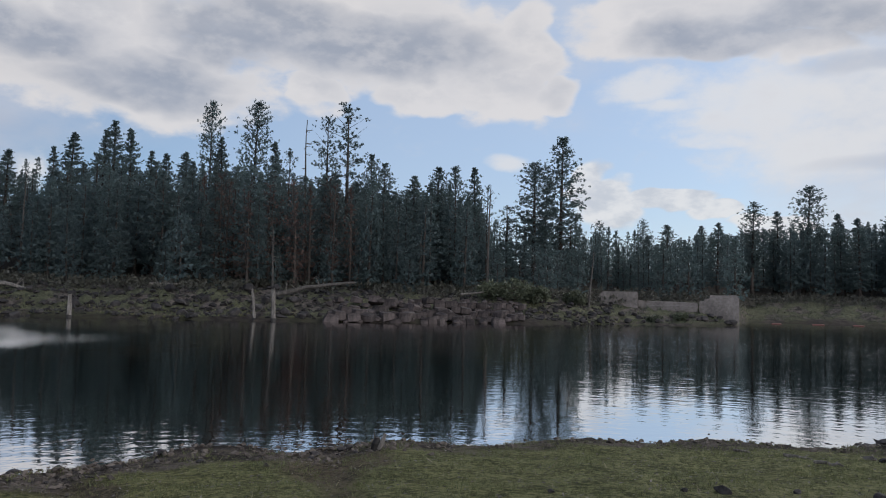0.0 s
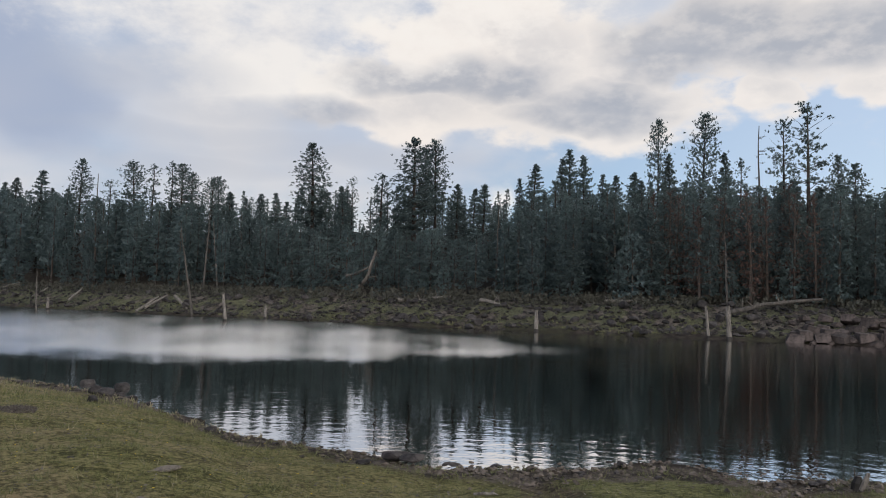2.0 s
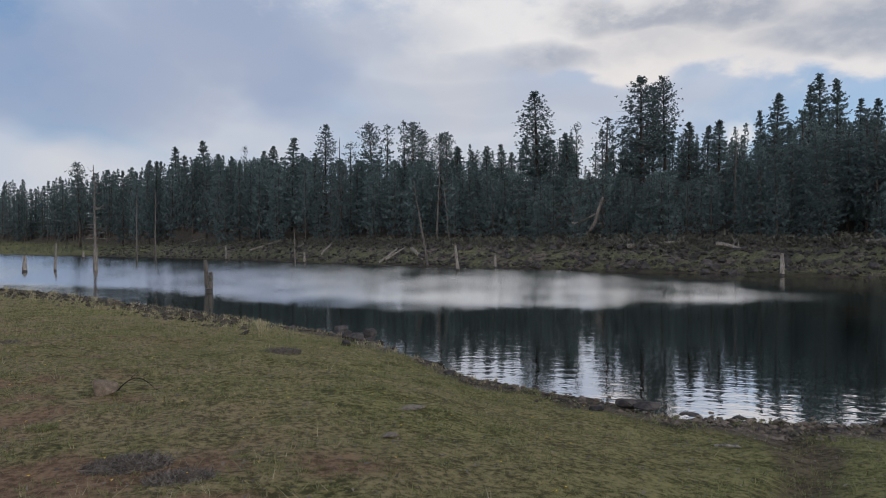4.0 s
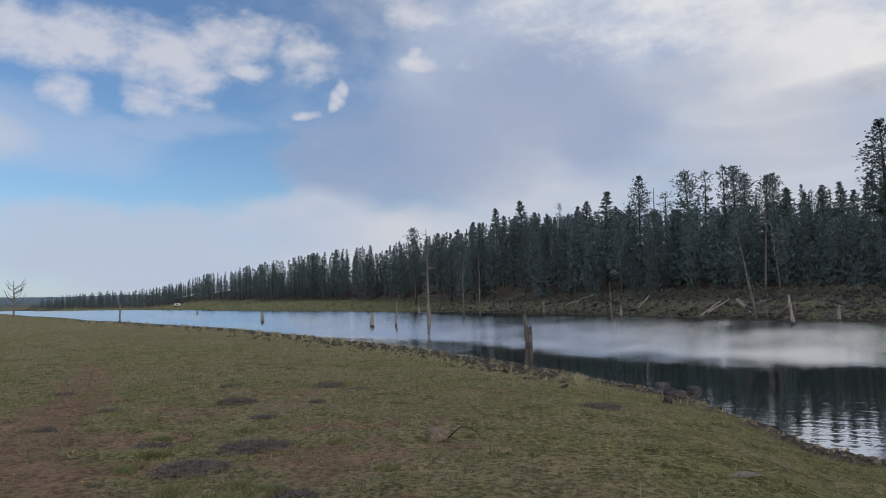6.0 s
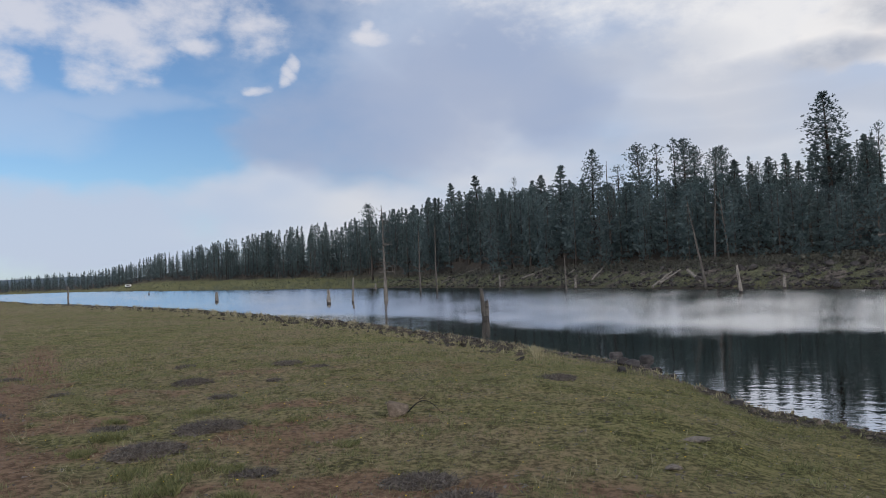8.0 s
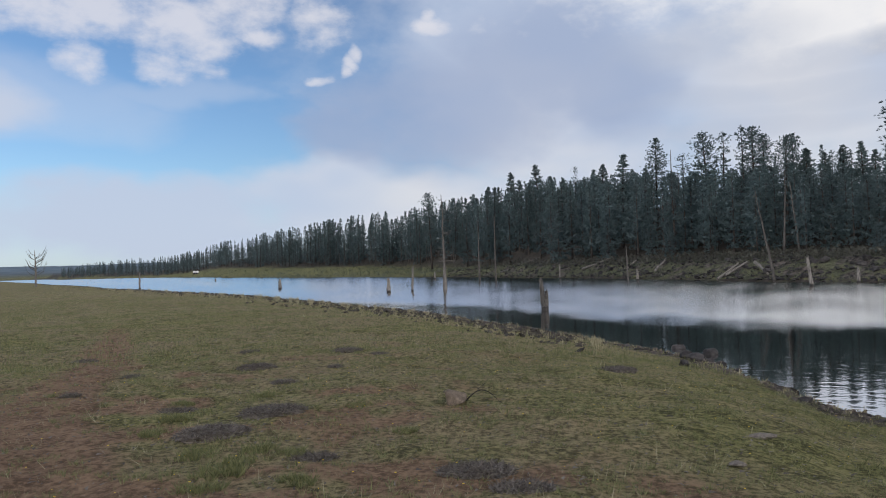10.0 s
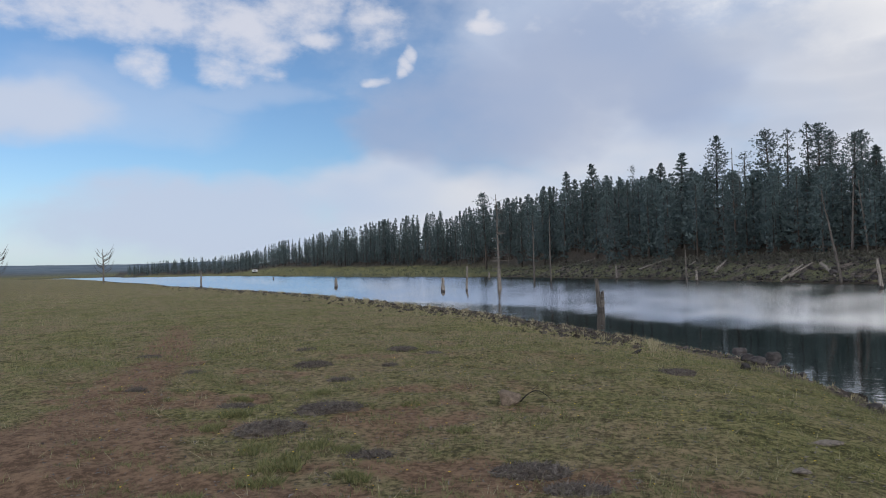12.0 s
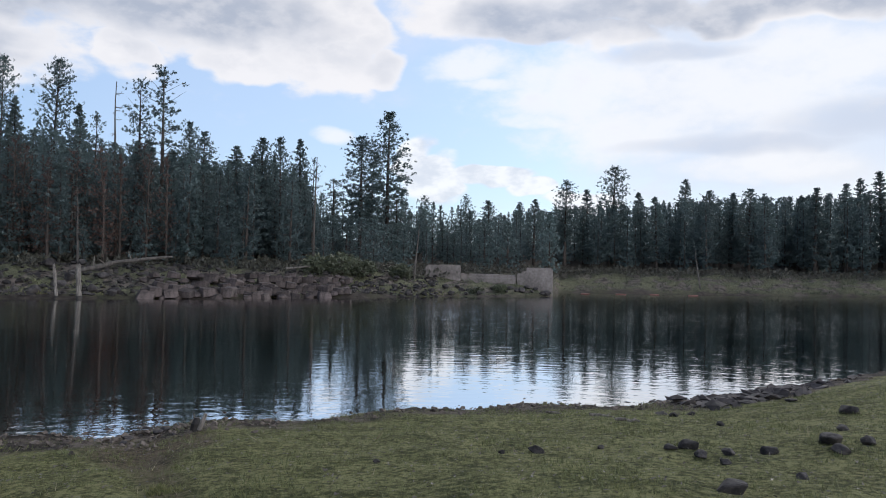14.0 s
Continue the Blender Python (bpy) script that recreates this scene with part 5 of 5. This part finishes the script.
    tris.append(blades(rng, np.stack([x, y, np.maximum(land(yaw, r), 0)], 1), (0.08 + 0.18 * rng.uniform(0, 1, n) ** 3) * np.clip(r / 40, 0.7, 1.5), 5, 0.4, 0.3, 0.6))
    yaw, r, p = bank_spots(rng, 9000, 92, 126, 30, 120, 1.2)
    p = p[ripple(p[:, 0], p[:, 1], 14, 63) > -0.3]
    tris.append(blades(rng, p, 0.06 + 0.07 * rng.uniform(0, 1, len(p)), 3, 2.0, 0.6))
    n = 110
    yaw = rng.uniform(62, 84, n)
    r = near_shore(yaw) - np.abs(rng.normal(size=n)) * 0.7
    x, y = xy(yaw, r)
    tris.append(blades(rng, np.stack([x, y, np.maximum(land(yaw, r), 0)], 1), 0.05 + 0.08 * rng.uniform(0, 1, n) ** 2, 5, 0.4, 0.4))
    tagged(new("dry_grass", tri_mesh("dry_grass", np.concatenate(tris), STRAW)), "bleached dry grass stems and reeds along the edge", "grass", kind="stuff")


meadow()


def tussock(yaw, reach, size, seed):
    rng = np.random.default_rng(seed)
    r = spot(yaw, reach)
    p = np.array([on_land(yaw + rng.normal() * 0.02, r)])
    spots = np.clip(rng.normal(size=(30, 3)), -1.5, 1.5) * [size * 0.5, size * 0.5, 0]
    root = tagged(new("grass_tussock", tri_mesh("tussock", blades(rng, spots, size * 0.30, 16, 0.5, 0.7), GRASS)), "lush green grass tussock on the worn bank", "grass tuft", "grass tussocks")
    root.location = p[0]


for n, (yaw, reach, size) in enumerate([(110.6, 7.4, 0.2), (106.4, 7.4, 0.18), (107.6, 7.0, 0.18), (113.6, 8.6, 0.18), (112.2, 9.4, 0.2), (109.2, 6.7, 0.22), (110.8, 6.2, 0.2), (104.2, 7.2, 0.15), (116.5, 5.9, 0.22), (103.8, 6.2, 0.16), (111.6, 10.4, 0.18), (105.9, 10.6, 0.16), (23.1, 6.0, 0.2), (99.2, 9.4, 0.14), (95.6, 7.8, 0.14), (118.6, 5.9, 0.2)]):
    tussock(yaw, reach, size, 500 + n)


def dead_brush(yaw, reach, wide, tall, seed):
    """A flat grey mat of dead twigs, on a low mound of its own litter."""
    rng = np.random.default_rng(seed)
    r = spot(yaw, reach)
    root = stand("dead_brush", "flat grey mat of dead twiggy brush on the grass", "brush", yaw, r, float(land(yaw, r)), "dead brush mats")
    bm = bmesh.new()
    bmesh.ops.create_icosphere(bm, subdivisions=3, radius=1)
    for v in bm.verts:
        lump = 1 + 0.4 * noise.noise(v.co * 2.4 + Vector((seed, 0, 0))) + 0.18 * noise.noise(v.co * 7)
        v.co = Vector((v.co.x * wide / 2 * lump, v.co.y * wide * 0.36 * lump, v.co.z * tall * 0.62 * lump - 0.03))
    mesh = bpy.data.meshes.new("litter")
    bm.to_mesh(mesh)
    bm.free()
    mesh.materials.append(LITTER)
    part("litter", mesh, root)
    n = int(2400 * wide)
    a, q = rng.uniform(0, math.tau, n), np.sqrt(rng.uniform(0, 1, n))
    p = np.stack([np.cos(a) * q * wide * 0.53, np.sin(a) * q * wide * 0.39, tall * 0.6 * np.sqrt(np.clip(1 - q * q, 0, 1)) - 0.01], 1)
    way = rng.normal(size=(n, 3)) * [1, 1, 0.5] + [0, 0, 0.3]
    way /= np.linalg.norm(way, axis=1, keepdims=True)
    side = np.cross(way, rng.normal(size=(n, 3)))
    side /= np.linalg.norm(side, axis=1, keepdims=True)
    long = rng.uniform(0.025, 0.075, (n, 1))
    tris = np.stack([p - side * 0.004, p + side * 0.004, p + way * long], 1)
    tagged(part("twig_cover", tri_mesh("twig_cover", tris, DRY_MAT), root), kind="stuff")


LITTER = two_tone("twig_litter", (0.048, 0.038, 0.031), (0.160, 0.130, 0.106), 14.0, deep=0.05)
BRUSH = [(106.5, 13.6, 0.75, 0.13), (99.8, 15.6, 0.8, 0.12), (109.7, 8.3, 0.85, 0.14), (105.3, 9.4, 0.85, 0.09), (79.7, 11.9, 0.8, 0.09), (90.3, 6.2, 0.7, 0.09), (86.8, 5.7, 0.55, 0.07),
         (118.0, 16.6, 0.55, 0.08), (104.5, 11.7, 0.45, 0.06), (100.7, 13.2, 0.3, 0.06), (112.3, 9.9, 0.6, 0.05), (97.4, 14.9, 0.35, 0.05), (106.9, 16.4, 0.5, 0.06), (102.6, 6.9, 0.5, 0.05), (118.9, 12.0, 0.3, 0.06), (115.0, 13.6, 0.4, 0.05)]
for n, (yaw, reach, wide, tall) in enumerate(BRUSH):
    dead_brush(yaw, reach, 0.82 * wide, tall, 600 + n)


def near_stone(label, meshes, yaw, reach, size, squash=1.0, group="stones of the near bank"):
    return stone("rock", label, meshes[stone_rng.integers(len(meshes))], yaw, spot(yaw, reach), 0.68 * size, group, 0.0, squash)


stone("rock", "brown weathered rock lying in the grass", stone_mesh(266, 0.95, 11, TAN_STONE), 91.9, spot(91.9, 9.3), 0.36, "", -0.03, 1.0, 70)
stone("rock", "flat pale stone slab sunk in the grass", PALE[0], 69.7, spot(69.7, 7.6), 0.27, "stones of the near bank", 0.02, 0.35, 60)
stone("rock", "small pale stone in the grass", PALE[1], 71.4, spot(71.4, 6.5), 0.17, "stones of the near bank", 0.02, 0.7, 10)
for yaw, reach, size in [(74.6, 13.4, 0.5), (74.0, 13.0, 0.55), (73.2, 13.0, 0.42), (73.0, 14.0, 0.6), (72.3, 12.6, 0.4), (75.2, 14.8, 0.5), (71.2, 12.0, 0.34), (74.9, 12.4, 0.35)]:
    near_stone("dark rough rock on the grassy shore edge", STONES, yaw, reach, 1.15 * size, 1.0)
for yaw, reach, size in [(54.0, 8.3, 0.35), (46.5, 7.7, 0.3), (49.2, 7.7, 0.25)]:
    near_stone("dark wet rock at the near water's edge", SLABS, yaw, reach, size, 1.0)
for yaw, reach, size in [(-3.8, 7.1, 0.26), (-14.7, 7.7, 0.34), (-13.4, 7.6, 0.22), (-15.6, 7.4, 0.25), (-17.4, 7.6, 0.24), (-17.2, 7.2, 0.2), (-20.0, 7.8, 0.32), (-23.8, 8.6, 0.42), (-24.4, 8.2, 0.3), (-17.6, 6.3, 0.4),
                         (-24.8, 10.6, 0.45), (-13.6, 9.3, 0.24), (-14.9, 9.5, 0.2), (-24.5, 9.4, 0.25), (-22.2, 7.0, 0.2), (-8.5, 7.4, 0.15), (-16.8, 9.0, 0.2), (-26.0, 8.8, 0.3), (-1.2, 7.0, 0.14), (8.3, 6.6, 0.12)]:
    near_stone("dark basalt rock in the short grass", STONES, yaw, reach, size, 0.85, "rocks on the grass")
for yaw, reach, size in [(-20.7, 11.4, 0.6), (-19.6, 11.0, 0.55), (-18.6, 10.7, 0.5), (-17.7, 10.5, 0.4), (-22.0, 12.2, 0.6), (-21.4, 11.2, 0.4), (-10.6, 10.15, 0.55), (-15.6, 10.4, 0.3), (5.6, 9.6, 0.3), (7.0, 9.4, 0.25)]:
    near_stone("dark rock half sunk at the water's edge", SLABS, yaw, reach, size, 1.0, "rocks at the water's edge")


for yaw, r, size in [(53.3, 11.35, 0.48), (52.2, 11.1, 0.44)]:
    stone("rock", "dark wet slab of rock at the near water's edge", SLABS[int(r * 100) % 4], yaw, r, size, "stones of the near bank", 0.07, 1.35)
shore_rng = np.random.default_rng(77)
for n in range(120):
    yaw = shore_rng.uniform(33, 86) if n < 56 else shore_rng.uniform(20.5, 28) if n < 74 else shore_rng.uniform(84, 108)
    r = float(near_shore(yaw)) - shore_rng.uniform(-0.45, 1.1) * (1 + max(0, yaw - 70) / 30)
    size = 0.07 + 0.19 * shore_rng.uniform(0, 1) ** 2.2
    stone("rock", "brown muddy stone strewn along the near shore", STONES[n % 7], yaw, r, size * (1 + max(0, yaw - 70) / 30), "stones of the near bank", 0.0, 0.7)


def bent_twig(yaw, reach):
    """A bare twig that arches out of the ground beside the tan rock."""
    r = spot(yaw, reach)
    root = stand("bent_twig", "thin dark bent twig arching beside the tan rock", "twig", yaw, r, float(land(yaw, r)))
    pts = [(-0.16 + 0.46 * f, 0, 0.16 * math.sin(math.pi * min(1, f * 1.05)) + 0.0) for f in np.linspace(0, 1, 12)]
    part("stem", mesh_of("twig_stem", *tube([(x, y, z - 0.02) for x, y, z in pts], [0.009 - 0.005 * n / 11 for n in range(12)], 6), WETWOOD), root)
    part("side_shoot", mesh_of("twig_shoot", *tube([pts[4], (pts[4][0] + 0.1, 0.02, pts[4][2] + 0.07)], [0.005, 0.002], 5), WETWOOD), root)


bent_twig(90.1, 9.35)


def driftwood(yaw, reach, tall):
    r = spot(yaw, reach)
    rng = np.random.default_rng(8)
    root = stand("driftwood_stub", "short bleached driftwood stub at the water's edge", "driftwood", yaw, r, float(land(yaw, r)))
    part("stub", mesh_of("stub", *tube([(-0.02, 0, -0.1), (0.0, 0, tall * 0.45), (0.0, 0, tall * 0.8)], [0.085, 0.075, 0.035], 9, 0.2, rng), WETWOOD), root, "dark rotten stub")
    part("side_branch", mesh_of("stub_branch", *tube([(0.03, -0.06, tall * 0.1), (0.08, -0.05, tall * 0.6), (0.12, -0.03, tall * 1.05)], [0.03, 0.032, 0.022], 7, 0.15, rng), DEADWOOD), root)
    part("twig", mesh_of("stub_twig", *tube([(-0.03, 0, tall * 0.6), (-0.05, 0.02, tall * 1.2)], [0.014, 0.005], 5, 0.1, rng), DEADWOOD), root)


driftwood(21.4, 8.05, 0.24)


def gully_place(rng):
    yaw = rng.choice([25.2 + 2.4 * rng.normal(), 42.0 + 2.0 * rng.normal()], p=[0.72, 0.28])
    return yaw, float(near_shore(yaw)) + 0.35 - abs(rng.normal()) * 0.9


rubble("gully_stones", "small brown stones washed into a muddy gully", 15, 520, gully_place, (0.03, 0.13), EDGE_STONE)


def fallen_stick(yaw, reach, long, turn, seed):
    """A bleached stick lying in the grass."""
    rng = np.random.default_rng(seed)
    r = spot(yaw, reach)
    root = stand("fallen_stick", "short bleached stick lying in the grass", "stick", yaw, r, float(land(yaw, r)), "sticks on the grass")
    a = math.radians(turn)
    line = [(long * (f - 0.5) * math.cos(a), long * (f - 0.5) * math.sin(a), 0.025 + 0.012 * rng.normal()) for f in np.linspace(0, 1, 6)]
    part("stem", mesh_of("stick_stem", *tube(line, [0.022, 0.024, 0.02, 0.02, 0.016, 0.009], 7, 0.15, rng), DEADWOOD), root)
    part("side_twig", mesh_of("stick_twig", *tube([line[3], (line[3][0] + 0.09, line[3][1] + 0.05, 0.07)], [0.010, 0.004], 5), DEADWOOD), root)


for n, (yaw, reach, long, turn) in enumerate([(-8.6, 9.0, 0.42, -12), (-10.4, 8.8, 0.34, -6), (-5.0, 9.0, 0.25, 3), (61.0, 9.4, 0.3, 4), (46.6, 6.6, 0.3, 10)]):
    fallen_stick(yaw, reach, long, turn, 820 + n)


def flowers():
    rng = np.random.default_rng(31)
    yellow, _, s = material("yellow_petals", 0.6)
    s.inputs["Base Color"].default_value = (0.75, 0.50, 0.03, 1)
    yaw, r, p = bank_spots(rng, 240, 55, 122, 4, 14)
    tris = []
    for x, y, z in p:
        k = rng.uniform(0.004, 0.011)
        for n in range(6):
            a, b = math.tau * n / 6, math.tau * (n + 1) / 6
            tris.append([(x, y, z + 0.05), (x + k * math.cos(a), y + k * math.sin(a), z + 0.055), (x + k * math.cos(b), y + k * math.sin(b), z + 0.055)])
    tagged(new("yellow_flowers", tri_mesh("yellow_flowers", np.array(tris), yellow)), "tiny yellow wildflowers dotted through the grass", "flowers", kind="stuff")


flowers()


def ground_litter():
    """Dead stems, droppings and crumbs of soil lying in the turf."""
    rng = np.random.default_rng(93)
    yaw, r, p = bank_spots(rng, 26000, -30, 125, 3.2, 22, 1.2)
    n = len(p)
    a = rng.uniform(0, math.tau, n)
    long = 0.012 + 0.05 * rng.uniform(0, 1, (n, 1)) ** 3
    way = np.stack([np.cos(a), np.sin(a), rng.uniform(-0.1, 0.5, n)], 1)
    side = np.stack([-np.sin(a), np.cos(a), rng.uniform(0, 0.9, n)], 1) * (0.006 + 0.006 * rng.uniform(0, 1, (n, 1)))
    p = p + [0, 0, 0.012]
    tagged(new("ground_litter", tri_mesh("ground_litter", np.stack([p - side, p + side, p + way * long], 1), DRY_MAT)), "dark dead stems and crumbs of soil in the turf", "litter", kind="stuff")


ground_litter()


# ---------------------------------------------------------------- scrub and grass of the far bank
SCRUB = leafy("dark_scrub", (0.044, 0.044, 0.034), (0.094, 0.088, 0.066))


def far_scrub():
    rng = np.random.default_rng(66)
    n = 7500
    yaw = rng.uniform(-30, 106, n)
    r = far_shore(yaw) + (9 + 9 * rng.uniform(0, 1, n)) * (1 + 6 * smooth(yaw, 84, 98))
    x, y = xy(yaw, r)
    p = np.stack([x, y, land(yaw, r) + rng.uniform(0, 0.8, n)], 1)
    p = p[(yaw < 22) | (yaw > 31) | (r > far_shore(yaw) + 13)]
    n = len(p)
    tris = sprays(rng, p, 0.30, 6, np.repeat([[0, 0, 0.6]], n, 0))
    tagged(new("scrub", tri_mesh("scrub", tris, SCRUB)), "dark low scrub at the forest edge", "shrubs", kind="stuff")
    n = 12000
    yaw = rng.uniform(-30, 110, n)
    r = far_shore(yaw) + 0.3 + 13 * rng.uniform(0, 1, n) ** 1.1 * (1 + 4 * smooth(yaw, 86, 98))
    x, y = xy(yaw, r)
    size = (0.14 + 0.22 * rng.uniform(0, 1, n) ** 2) * np.clip(r / 80, 0.8, 3)
    tris = blades(rng, np.stack([x, y, land(yaw, r)], 1), size, 5, 0.8, 0.5)
    tagged(new("bank_grass", tri_mesh("bank_grass", tris, SHRUB)), "tufted green and brown grass on the far bank", "grass", kind="stuff")


far_scrub()


def shore_grass():
    """Fresh grass between the boulders, just over the waterline of the far shore."""
    rng = np.random.default_rng(67)
    n = 4200
    yaw = rng.uniform(2, 84, n)
    r = far_shore(yaw) + 0.4 + 5.0 * rng.uniform(0, 1, n) ** 1.4
    x, y = xy(yaw, r)
    keep = ripple(x, y, 6, 64) > -0.15
    p = np.stack([x, y, land(yaw, r)], 1)[keep]
    tris = blades(rng, p, 0.10 + 0.16 * rng.uniform(0, 1, len(p)) ** 2, 5, 1.4, 0.5)
    tagged(new("shore_grass", tri_mesh("shore_grass", tris, GRASS)), "fresh green grass between the boulders of the far shore", "grass", kind="stuff")


shore_grass()


def bush(yaw, back, wide, tall, seed):
    rng = np.random.default_rng(seed)
    r = float(far_shore(yaw)) + back
    root = stand("bush", "rounded green willow bush on the far bank", "bush", yaw, r, float(land(yaw, r)), "bushes by the dam")
    n = 260
    v = rng.normal(size=(n, 3))
    v /= np.linalg.norm(v, axis=1, keepdims=True)
    v *= rng.uniform(0.55, 1.05, (n, 1))
    p = v * [wide / 2, wide / 2, tall * 0.55] + [0, 0, tall * 0.45]
    p = p[p[:, 2] > 0]
    tagged(part("leaf_cover", tri_mesh("bush_leaves", sprays(rng, p, 0.28, 6, v[: len(p)]), SHRUB), root), kind="stuff")
    for q in p[::30]:
        part("stem", mesh_of("bush_stem", *tube([(0, 0, -0.1), tuple(q * [0.6, 0.6, 0.8])], [0.03, 0.01], 4), BARK), root)


for n, (yaw, back, wide, tall) in enumerate([(11.2, 7.5, 3.2, 1.8), (9.6, 7.0, 2.4, 1.4), (6.8, 7.5, 2.2, 1.3), (13.2, 8.5, 2.6, 1.6), (1.0, 2.2, 1.3, 0.5), (-0.8, 2.4, 1.2, 0.5)]):
    bush(yaw, back, wide, tall, 700 + n)
